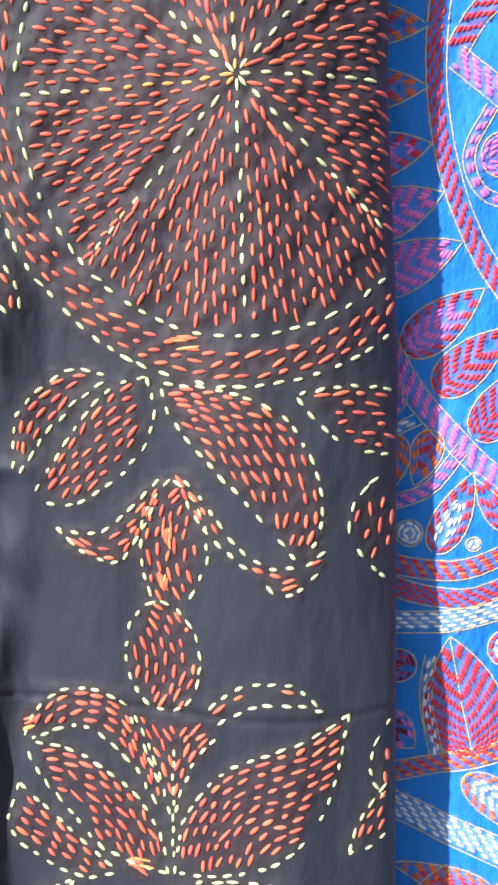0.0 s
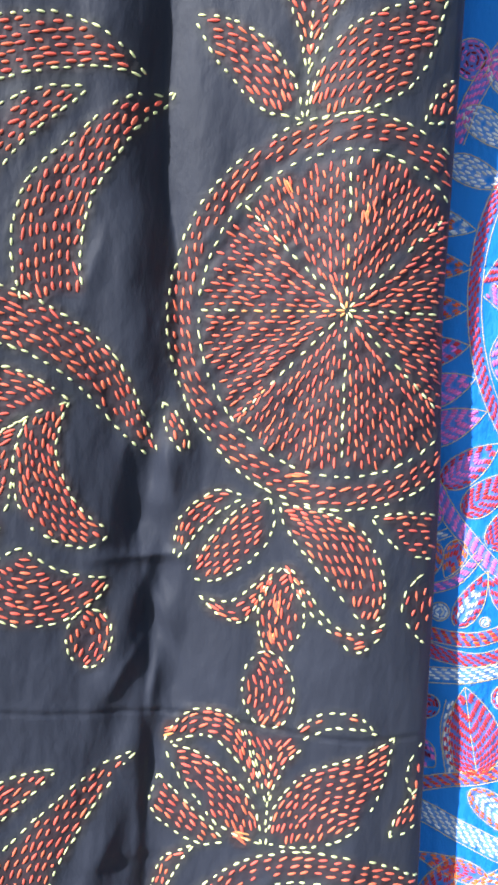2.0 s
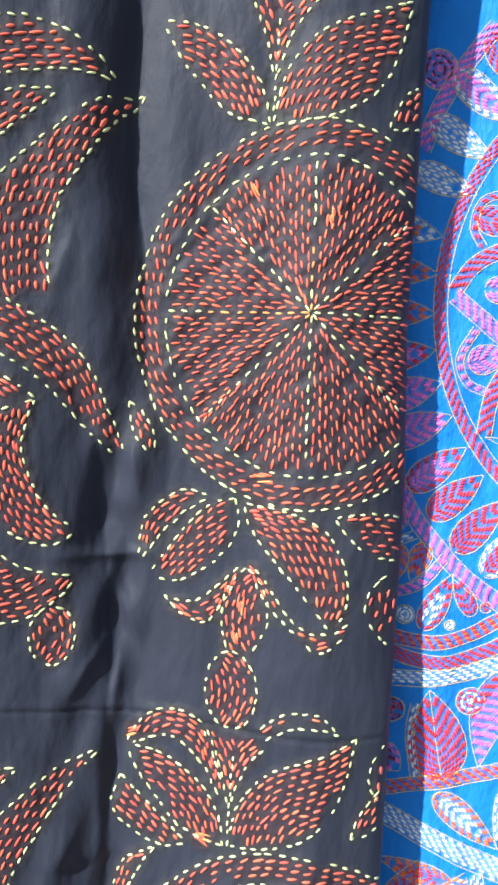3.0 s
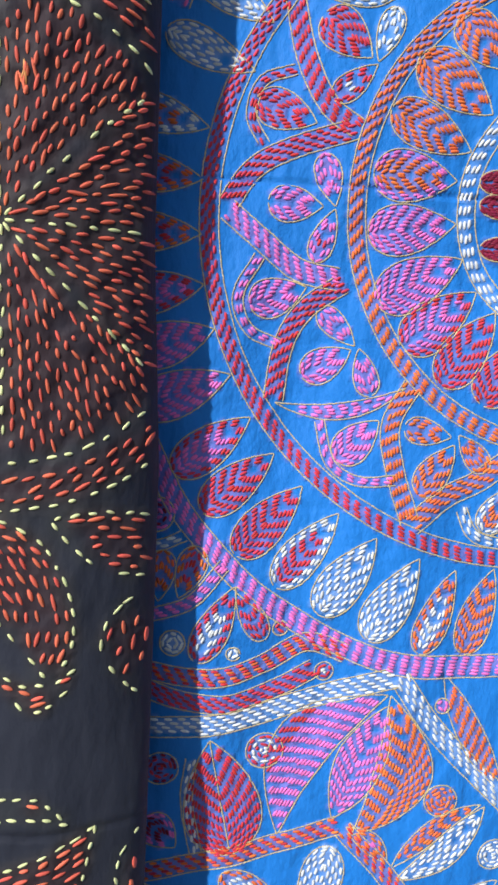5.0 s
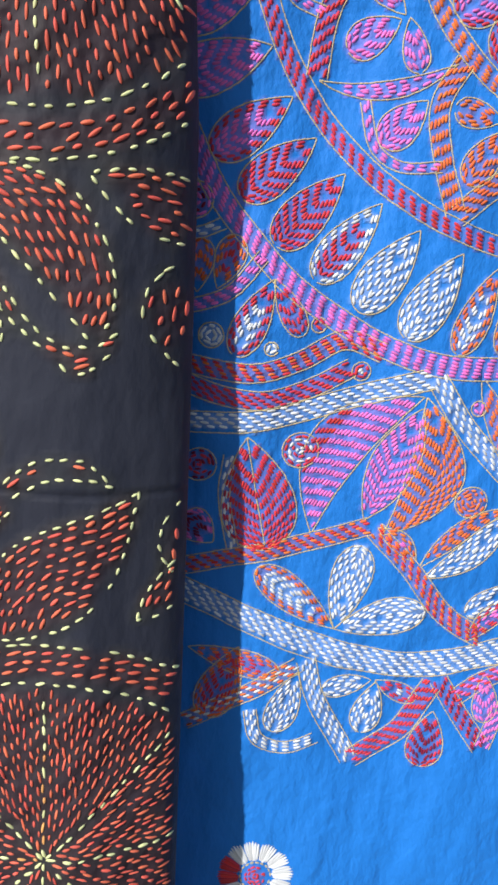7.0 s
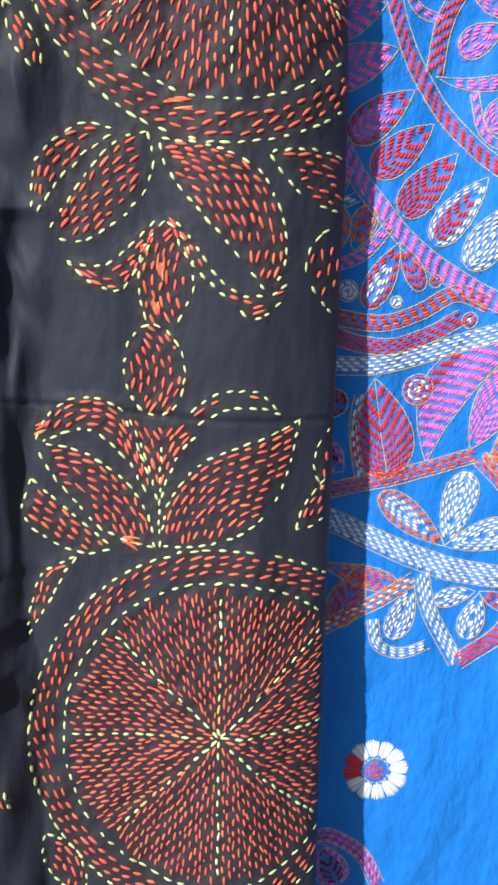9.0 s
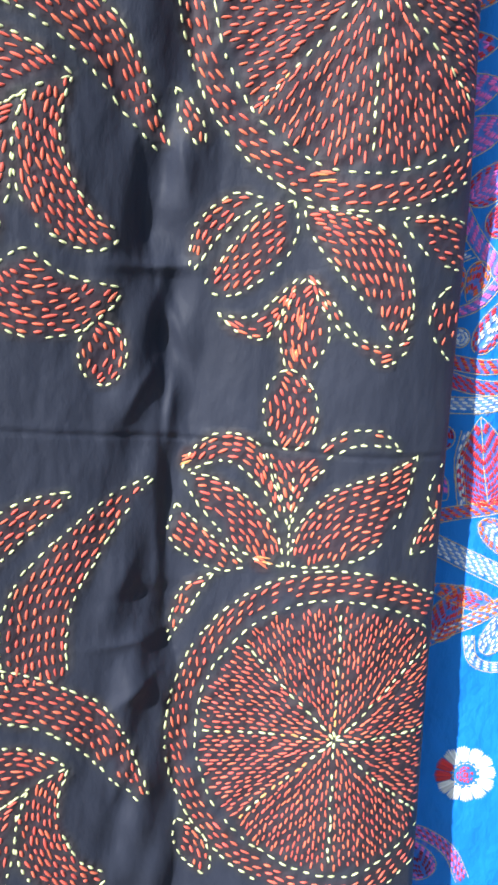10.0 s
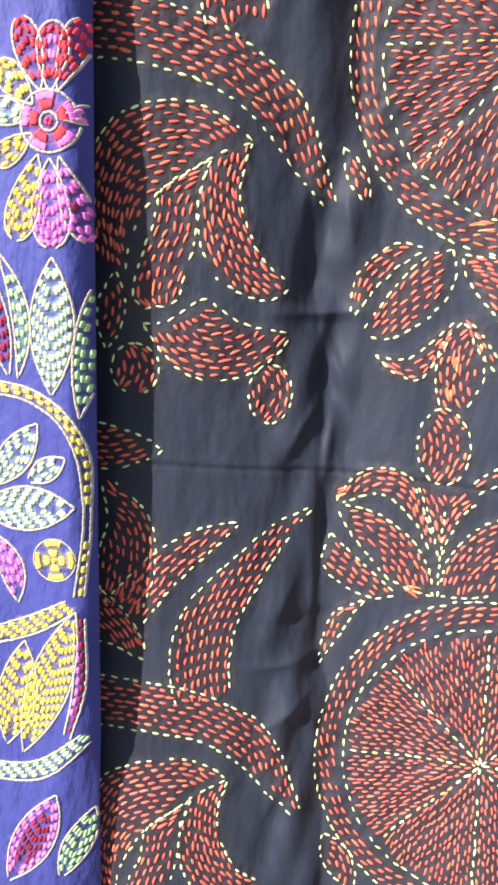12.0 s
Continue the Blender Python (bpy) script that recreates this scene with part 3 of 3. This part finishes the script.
leaf(blue_cloth, "petal", (90, 1487), (50, 1472), 11.0, 11.0, rounded=True, cols='pink pink')
leaf(blue_cloth, "petal", (99, 1465), (53, 1446), 11.7, 11.7, rounded=True, cols='pink pink')
leaf(blue_cloth, "petal", (110, 1444), (72, 1415), 10.9, 10.9, rounded=True, cols='red pink')
leaf(blue_cloth, "petal", (123, 1426), (87, 1396), 10.7, 10.7, rounded=True, cols='red')
leaf(blue_cloth, "petal", (138, 1410), (105, 1374), 11.1, 11.1, rounded=True, cols='red')
leaf(blue_cloth, "petal", (157, 1397), (126, 1358), 10.5, 10.5, rounded=True, cols='white red')
leaf(blue_cloth, "petal", (177, 1385), (149, 1344), 11.6, 11.6, rounded=True, cols='white')
leaf(blue_cloth, "petal", (200, 1375), (175, 1331), 11.7, 11.7, rounded=True, cols='white')
leaf(blue_cloth, "petal", (220, 1369), (203, 1324), 8.8, 8.8, rounded=True, cols='orange white')
leaf(blue_cloth, "petal", (241, 1370), (227, 1324), 9.6, 9.6, rounded=True, cols='orange')
vine(blue_cloth, "vine", [(123, 1646, 4.8), (130, 1618, 5.1), (141, 1597, 4.9), (156, 1586, 5.0)], cols='red')
leaf(blue_cloth, "petal", (136, 1588), (106, 1598), 9.9, 9.9, rounded=True, cols='red')
vine(blue_cloth, "tendril", [(125, 1613, 2.6), (109, 1607, 2.6), (104, 1590, 2.6), (111, 1577, 2.6)], cols='red')
vine(blue_cloth, "vine", [(94, 1547, 5.0), (107, 1566, 5.1), (128, 1577, 5.1), (155, 1586, 5.0)], cols='red')
leaf(blue_cloth, "petal", (141, 1549), (114, 1550), 9.0, 9.0, rounded=True, cols='pink')
leaf(blue_cloth, "petal", (147, 1549), (140, 1574), 6.7, 6.7, rounded=True, cols='pink')
leaf(blue_cloth, "petal", (147, 1548), (138, 1522), 6.3, 6.3, rounded=True, cols='pink red')
vine(blue_cloth, "vine", [(94, 1545, 5.3), (111, 1532, 5.3), (131, 1518, 5.4), (152, 1514, 5.5)], cols='pink')
leaf(blue_cloth, "petal", (135, 1510), (107, 1500), 9.8, 9.8, rounded=True, cols='pink')
vine(blue_cloth, "tendril", [(111, 1524, 2.7), (101, 1504, 2.7), (107, 1488, 2.7), (123, 1481, 2.8)], cols='pink')
vine(blue_cloth, "vine", [(121, 1453, 5.1), (125, 1481, 5.0), (135, 1499, 5.0), (154, 1513, 5.0)], cols='red')
leaf(blue_cloth, "petal", (161, 1482), (142, 1500), 6.2, 6.2, rounded=True, cols='pink')
leaf(blue_cloth, "petal", (159, 1480), (135, 1466), 8.8, 8.8, rounded=True, cols='pink')
leaf(blue_cloth, "petal", (163, 1481), (170, 1457), 6.6, 6.6, rounded=True, cols='pink')
leaf(blue_cloth, "leaf", (122, 1452), (188, 1462), -3.9, 12.3, cols='pink')
leaf(blue_cloth, "petal", (175, 1445), (154, 1424), 9.4, 9.4, rounded=True, cols='pink')
vine(blue_cloth, "tendril", [(145, 1444, 2.5), (151, 1423, 2.5), (165, 1414, 2.5), (185, 1415, 2.6)], cols='pink')
vine(blue_cloth, "vine", [(192, 1464, 4.9), (181, 1443, 4.8), (185, 1418, 4.9), (194, 1392, 4.9)], cols='orange')
leaf(blue_cloth, "petal", (213, 1438), (188, 1442), 7.0, 7.0, rounded=True, cols='orange')
leaf(blue_cloth, "petal", (215, 1434), (197, 1408), 8.6, 8.6, rounded=True, cols='orange')
leaf(blue_cloth, "petal", (217, 1439), (233, 1421), 6.6, 6.6, rounded=True, cols='orange')
vine(blue_cloth, "vine", [(194, 1392, 5.5), (212, 1407, 5.6), (229, 1416, 5.5), (248, 1431, 5.5)], cols='orange')
leaf(blue_cloth, "petal", (248, 1414), (233, 1389), 8.8, 8.8, rounded=True, cols='white orange')
vine(blue_cloth, "tendril", [(221, 1401, 2.9), (229, 1387, 3.0), (250, 1382, 2.9)], cols='white')
leaf(blue_cloth, "petal", (161, 1620), (137, 1639), 10.8, 10.8, rounded=True, cols='red')
leaf(blue_cloth, "petal", (164, 1618), (173, 1645), 6.5, 6.5, rounded=True, cols='white')
leaf(blue_cloth, "petal", (164, 1617), (143, 1599), 6.5, 6.5, rounded=True, cols='red white')
leaf(blue_cloth, "petal", (105, 1611), (62, 1626), 9.6, 9.6, rounded=True, cols='white')
leaf(blue_cloth, "petal", (113, 1634), (71, 1658), 10.1, 10.1, rounded=True, cols='white')
leaf(blue_cloth, "petal", (127, 1656), (85, 1688), 10.5, 10.5, rounded=True, cols='white pink')
leaf(blue_cloth, "petal", (141, 1674), (104, 1711), 10.9, 10.9, rounded=True, cols='red')
leaf(blue_cloth, "petal", (157, 1693), (127, 1728), 10.3, 10.3, rounded=True, cols='white')
leaf(blue_cloth, "leaf", (138, 1647), (178, 1656), 5.4, 8.2, cols='white')
rosette(blue_cloth, "flower", (74, 1689), 12.4, cols='pink maroon')
vine(blue_cloth, "border", [(67, 1638, 5.4), (76, 1665, 5.4), (91, 1692, 5.4), (110, 1718, 5.3)], cols='pink')
leaf(blue_cloth, "petal", (225, 1619), (205, 1644), 11.0, 11.0, rounded=True, cols='orange')
leaf(blue_cloth, "petal", (223, 1598), (185, 1623), 13.2, 13.2, rounded=True, cols='orange')
leaf(blue_cloth, "petal", (214, 1580), (172, 1597), 11.5, 11.5, rounded=True, cols='orange')
leaf(blue_cloth, "petal", (208, 1566), (165, 1566), 12.6, 12.6, rounded=True, cols='pink orange')
leaf(blue_cloth, "petal", (209, 1545), (164, 1537), 12.6, 12.6, rounded=True, cols='pink')
leaf(blue_cloth, "petal", (214, 1528), (170, 1504), 12.9, 12.9, rounded=True, cols='pink')
leaf(blue_cloth, "petal", (222, 1512), (185, 1482), 12.7, 12.7, rounded=True, cols='red pink')
leaf(blue_cloth, "petal", (232, 1502), (206, 1464), 12.0, 12.0, rounded=True, cols='red')
leaf(blue_cloth, "petal", (246, 1488), (228, 1455), 11.6, 11.6, rounded=True, cols='red')
leaf(blue_cloth, "petal", (239, 1566), (219, 1566), 5.9, 5.9, oval=True, dense=True, cols='maroon')
leaf(blue_cloth, "petal", (241, 1554), (220, 1555), 6.1, 6.1, oval=True, dense=True, cols='maroon')
leaf(blue_cloth, "petal", (242, 1533), (222, 1534), 6.0, 6.0, oval=True, dense=True, cols='maroon')
vine(blue_cloth, "border", [(53, 1446, 5.5), (59, 1430, 5.5), (75, 1399, 5.6), (93, 1377, 5.6), (114, 1356, 5.7), (140, 1339, 5.9), (166, 1326, 5.9), (194, 1318, 6.0), (224, 1317, 6.1), (254, 1319, 6.1)], cols='pink')
rosette(blue_cloth, "flower", (65, 1394), 8.9, cols='pink maroon')
vine(blue_cloth, "tendril", [(57, 1377, 2.8), (69, 1379, 2.8), (80, 1384, 2.8)], cols='white')
leaf(blue_cloth, "petal", (67, 1350), (69, 1376), 7.3, 7.3, rounded=True, cols='orange')
leaf(blue_cloth, "petal", (77, 1352), (87, 1378), 7.7, 7.7, rounded=True, cols='orange red')
vine(blue_cloth, "tendril", [(58, 1341, 3.3), (83, 1350, 3.4), (100, 1369, 3.4)], cols='pink')
leaf(blue_cloth, "petal", (106, 1358), (87, 1319), 9.1, 9.1, rounded=True, cols='red white')
leaf(blue_cloth, "petal", (106, 1358), (122, 1330), 6.6, 6.6, rounded=True, cols='red')
rosette(blue_cloth, "rosette", (75, 1329), 6.5, cols='white')
rosette(blue_cloth, "rosette", (106, 1323), 3.8, cols='white')
rosette(blue_cloth, "rosette", (130, 1336), 4.1, cols='red')
rosette(blue_cloth, "rosette", (154, 1313), 5.1, cols='red white')
vine(blue_cloth, "vine", [(165, 1323, 5.0), (144, 1329, 5.0), (121, 1317, 5.1), (96, 1310, 4.9), (59, 1315, 4.9)], cols='red orange')
vine(blue_cloth, "vine", [(149, 1315, 5.1), (128, 1303, 5.1), (105, 1296, 5.0), (82, 1298, 5.1), (59, 1306, 4.9)], cols='red')
vine(blue_cloth, "border", [(58, 1284, 5.6), (94, 1284, 5.7), (122, 1290, 5.7), (154, 1300, 5.7), (192, 1311, 5.7)], cols='white')
vine(blue_cloth, "border", [(194, 1311, 5.4), (211, 1287, 5.6), (229, 1268, 5.6), (262, 1237, 5.9)], cols='white')
leaf(blue_cloth, "petal", (96, 1276), (109, 1212), 20.7, 20.7, rounded=True, cols='red')
stitches(blue_cloth, "vein", run([(96, 1276), (103, 1240), (109, 1213)], 3.0, 2.4, 0.75, "gold", jitter=0.25), blue_cloth, "thin gold thread vein")
vine(blue_cloth, "tendril", [(87, 1266, 3.1), (85, 1242, 3.1), (91, 1211, 3.3)], cols='white')
leaf(blue_cloth, "petal", (189, 1301), (134, 1221), -4.4, 36.1, cols='pink ' * 12 + 'red ' * 6, halves=False)
leaf(blue_cloth, "petal", (189, 1295), (163, 1230), 12.3, 12.9, cols='pink')
leaf(blue_cloth, "petal", (190, 1301), (174, 1222), 32.9, -2.4, cols='orange')
rosette(blue_cloth, "rosette", (125, 1269), 10.0, cols='red white')
rosette(blue_cloth, "rosette", (71, 1260), 9.3, cols='maroon red')
rosette(blue_cloth, "rosette", (220, 1244), 9.0, cols='orange')
rosette(blue_cloth, "rosette", (218, 1296), 4.3, cols='pink')
leaf(blue_cloth, "petal", (80, 1215), (63, 1231), 10.2, 10.2, rounded=True, cols='pink maroon')
vine(blue_cloth, "leaf", [(219, 1311, 1.2), (227, 1294, 6.0), (239, 1272, 7.0), (251, 1253, 2.5)], cols='orange')
vine(blue_cloth, "vine", [(61, 1200, 5.1), (97, 1208, 5.2), (128, 1215, 5.2), (168, 1227, 5.1)], cols='orange red')
vine(blue_cloth, "vine", [(169, 1225, 5.4), (191, 1203, 5.5), (213, 1176, 5.8), (238, 1160, 6.0)], cols='orange red')
leaf(blue_cloth, "leaf", (171, 1226), (194, 1207), 8.4, 3.2, cols='orange pink')
leaf(blue_cloth, "leaf", (245, 1240), (199, 1198), 14.1, 3.3, cols='white')
leaf(blue_cloth, "leaf", (243, 1241), (196, 1204), 0.7, 10.6, cols='orange')
leaf(blue_cloth, "petal", (151, 1164), (105, 1201), 10.1, 10.1, rounded=True, cols='orange white')
leaf(blue_cloth, "petal", (151, 1164), (163, 1215), 11.5, 11.5, rounded=True, cols='white')
leaf(blue_cloth, "petal", (151, 1164), (202, 1178), 11.3, 11.3, rounded=True, cols='white')
leaf(blue_cloth, "petal", (257, 1195), (226, 1176), 8.0, 8.0, rounded=True, cols='white')
leaf(blue_cloth, "leaf", (260, 1183), (228, 1159), 3.5, 10.5, cols='red pink')
rosette(blue_cloth, "rosette", (253, 1211), 9.1, cols='white')
vine(blue_cloth, "border", [(58, 1189, 7.5), (99, 1171, 7.5), (131, 1157, 7.7), (164, 1146, 8.0), (203, 1143, 7.9), (262, 1155, 8.1)], cols='white')
leaf(blue_cloth, "petal", (68, 1152), (121, 1137), 7.9, 7.9, rounded=True, cols='orange red')
leaf(blue_cloth, "petal", (97, 1153), (79, 1108), 12.2, 12.2, rounded=True, cols='orange red')
vine(blue_cloth, "vine", [(67, 1105, 5.2), (101, 1123, 5.2), (132, 1142, 5.2)], cols='orange white')
vine(blue_cloth, "tendril", [(105, 1113, 3.8), (110, 1094, 3.8), (127, 1087, 3.8), (146, 1094, 4.0)], cols='white')
leaf(blue_cloth, "petal", (132, 1137), (119, 1098), 9.7, 9.7, rounded=True, cols='white')
vine(blue_cloth, "vine", [(136, 1145, 5.5), (144, 1118, 5.5), (167, 1078, 5.7)], cols='white')
leaf(blue_cloth, "petal", (176, 1131), (147, 1125), 7.2, 7.2, rounded=True, cols='white')
leaf(blue_cloth, "petal", (179, 1130), (172, 1096), 9.1, 9.1, rounded=True, cols='white')
leaf(blue_cloth, "petal", (178, 1131), (203, 1119), 6.2, 6.2, rounded=True, cols='red white')
vine(blue_cloth, "vine", [(167, 1079, 6.4), (194, 1099, 6.2), (212, 1132, 6.1)], cols='red')
vine(blue_cloth, "vine", [(215, 1134, 5.4), (229, 1112, 5.5), (245, 1090, 5.8)], cols='red maroon')
leaf(blue_cloth, "petal", (214, 1113), (209, 1076), 11.0, 11.0, rounded=True, cols='red maroon')
leaf(blue_cloth, "petal", (243, 1137), (245, 1107), 7.9, 7.9, rounded=True, cols='pink')
vine(blue_cloth, "vine", [(225, 1122, 5.6), (241, 1133, 5.5), (265, 1144, 5.6)], cols='red pink')
vine(blue_cloth, "vine", [(245, 1090, 5.0), (253, 1112, 4.9), (268, 1126, 4.8)], cols='pink')
vine(blue_cloth, "tendril", [(67, 946, 5.0), (85, 947, 4.9), (108, 930, 5.1), (121, 904, 5.5)], cols='pink red')
leaf(blue_cloth, "petal", (75, 943), (92, 906), 12.0, 12.0, rounded=True, cols='pink maroon')


def daisy(c, r):
    """A loose white flower with a red heart."""
    ob = stitches(blue_cloth, "daisy", run(circle(c, r * 0.4, count=40), 2.6, 3.2, 1.1, "gold", jitter=0.3), blue_cloth, "white satin stitch daisy with a red heart")
    for k in range(12):
        a, rows = radians(30 * k + 8), []
        for off in (-0.19, -0.11, -0.03, 0.05, 0.13, 0.2):
            b = a + off
            w = np.array([math.cos(b), math.sin(b)])
            p = np.array(c) + w * r * (0.70 + 0.02 * RNG.random())
            rows.append((p[0], p[1], b, r * 0.60 * (1 - 0.9 * abs(off)), 1.7, "red" if k in (5, 6) else "white"))
        stitches(blue_cloth, "petal", rows, ob, "red satin stitch petal" if k in (5, 6) else "")
    heart = []
    for q in (2.0, 4.2, 6.2):
        heart += run(circle(c, q, count=40), 2.6, 3.4, 1.3, "red")
    stitches(blue_cloth, "heart", heart, ob, "red heart")


daisy((114, 998), 23.7)

# ---- embroidery of the violet cloth ----


def sector_flower(c, r, count, turn, inner, outer, core):
    """A round heart of coloured sectors with a pale ring."""
    rows = []
    for k in range(count):
        for off in np.linspace(-0.24, 0.24, 7) * 360 / count:
            a = radians(360 / count * k + turn + off)
            way = np.array([math.cos(a), math.sin(a)])
            rows += run([np.array(c) + way * r * core, np.array(c) + way * r * 0.72], r * 0.32, r * 0.4, 1.9, inner, jitter=0.4)
            rows += run([np.array(c) + way * r * 0.68, np.array(c) + way * r * 0.97], r * 0.27, r * 0.4, 2.2, outer, jitter=0.4)
    rows += run(circle(c, r * 0.12, count=30), 2.2, 2.8, 1.6, inner, jitter=0.3)
    ob = stitches(violet_cloth, "flower_centre", rows, violet_cloth, "round flower heart in coloured sectors")
    for q in (r, r * 0.32)[: 2 if core > 0.3 else 1]:
        stitches(violet_cloth, "outline", run(circle(c, q, count=70), 4.0, 3.4, 1.5 if core > 0.3 else 0.9, "tan", jitter=0.2), ob, "pale thread ring")


sector_flower((-262, 1460), 15.5, 5, 25, "red", "pink", 0.38)
sector_flower((-265, 1221), 12.8, 4, 5, "yellow", "yellow", 0.2)
leaf(violet_cloth, "petal", (-261, 1474), (-258, 1508), 8.4, 8.4, rounded=True, cols='red pink')
leaf(violet_cloth, "petal", (-257, 1474), (-244, 1511), 6.3, 6.3, rounded=True, cols='red maroon')
leaf(violet_cloth, "petal", (-266, 1474), (-276, 1510), 7.4, 7.4, rounded=True, cols='red maroon')
leaf(violet_cloth, "petal", (-270, 1468), (-289, 1489), 7.5, 7.5, rounded=True, cols='yellow cream')
leaf(violet_cloth, "petal", (-271, 1462), (-295, 1467), 7.1, 7.1, rounded=True, cols='cream')
leaf(violet_cloth, "petal", (-271, 1454), (-293, 1439), 6.6, 6.6, rounded=True, cols='yellow')
leaf(violet_cloth, "petal", (-268, 1444), (-283, 1400), 9.1, 9.1, rounded=True, cols='yellow')
leaf(violet_cloth, "petal", (-262, 1442), (-262, 1396), 10.7, 10.7, rounded=True, cols='pink')
leaf(violet_cloth, "petal", (-257, 1443), (-244, 1400), 7.2, 7.2, rounded=True, cols='pink maroon')
leaf(violet_cloth, "petal", (-255, 1461), (-239, 1467), 4.5, 4.5, rounded=True, cols='pink maroon')
leaf(violet_cloth, "leaf", (-262, 1392), (-264, 1317), 12.6, 12.6, cols='cream')
leaf(violet_cloth, "leaf", (-293, 1394), (-284, 1325), 12.8, -2.6, cols='green')
leaf(violet_cloth, "leaf", (-300, 1387), (-289, 1326), 6.4, 6.4, cols='maroon red')
leaf(violet_cloth, "leaf", (-242, 1379), (-249, 1304), 7.1, 6.0, cols='green')
vine(violet_cloth, "tendril", [(-302, 1321, 3.6), (-278, 1317, 3.6), (-258, 1304, 3.6), (-248, 1283, 3.0), (-246, 1253, 1.8)], cols='yellow')
vine(violet_cloth, "tendril", [(-246, 1260, 1.5), (-247, 1233, 1.8), (-251, 1199, 2.7)], cols='yellow')
leaf(violet_cloth, "leaf", (-273, 1301), (-302, 1263), 10.1, 8.7, cols='cream')
leaf(violet_cloth, "leaf", (-257, 1282), (-280, 1267), 6.7, 6.7, cols='cream')
leaf(violet_cloth, "leaf", (-252, 1253), (-311, 1249), 13.0, 13.0, cols='cream')
leaf(violet_cloth, "leaf", (-302, 1235), (-288, 1193), 11.2, 4.2, cols='pink')
vine(violet_cloth, "vine", [(-307, 1170, 5.0), (-279, 1180, 5.7), (-254, 1194, 4.1)], cols='yellow')
leaf(violet_cloth, "leaf", (-285, 1169), (-298, 1100), 13.1, 10.9, cols='yellow')
leaf(violet_cloth, "leaf", (-253, 1190), (-288, 1095), 13.1, 12.4, cols='yellow')
vine(violet_cloth, "vine", [(-310, 1082, 5.6), (-278, 1084, 6.0), (-247, 1108, 3.9)], cols='green cream')
vine(violet_cloth, "tendril", [(-251, 1185, 2.7), (-252, 1141, 3.5), (-260, 1107, 2.2)], cols='maroon pink')
leaf(violet_cloth, "leaf", (-268, 1067), (-300, 1004), 13.8, 11.5, cols='pink maroon')
leaf(violet_cloth, "leaf", (-247, 1052), (-267, 1007), 9.3, 8.5, cols='green')


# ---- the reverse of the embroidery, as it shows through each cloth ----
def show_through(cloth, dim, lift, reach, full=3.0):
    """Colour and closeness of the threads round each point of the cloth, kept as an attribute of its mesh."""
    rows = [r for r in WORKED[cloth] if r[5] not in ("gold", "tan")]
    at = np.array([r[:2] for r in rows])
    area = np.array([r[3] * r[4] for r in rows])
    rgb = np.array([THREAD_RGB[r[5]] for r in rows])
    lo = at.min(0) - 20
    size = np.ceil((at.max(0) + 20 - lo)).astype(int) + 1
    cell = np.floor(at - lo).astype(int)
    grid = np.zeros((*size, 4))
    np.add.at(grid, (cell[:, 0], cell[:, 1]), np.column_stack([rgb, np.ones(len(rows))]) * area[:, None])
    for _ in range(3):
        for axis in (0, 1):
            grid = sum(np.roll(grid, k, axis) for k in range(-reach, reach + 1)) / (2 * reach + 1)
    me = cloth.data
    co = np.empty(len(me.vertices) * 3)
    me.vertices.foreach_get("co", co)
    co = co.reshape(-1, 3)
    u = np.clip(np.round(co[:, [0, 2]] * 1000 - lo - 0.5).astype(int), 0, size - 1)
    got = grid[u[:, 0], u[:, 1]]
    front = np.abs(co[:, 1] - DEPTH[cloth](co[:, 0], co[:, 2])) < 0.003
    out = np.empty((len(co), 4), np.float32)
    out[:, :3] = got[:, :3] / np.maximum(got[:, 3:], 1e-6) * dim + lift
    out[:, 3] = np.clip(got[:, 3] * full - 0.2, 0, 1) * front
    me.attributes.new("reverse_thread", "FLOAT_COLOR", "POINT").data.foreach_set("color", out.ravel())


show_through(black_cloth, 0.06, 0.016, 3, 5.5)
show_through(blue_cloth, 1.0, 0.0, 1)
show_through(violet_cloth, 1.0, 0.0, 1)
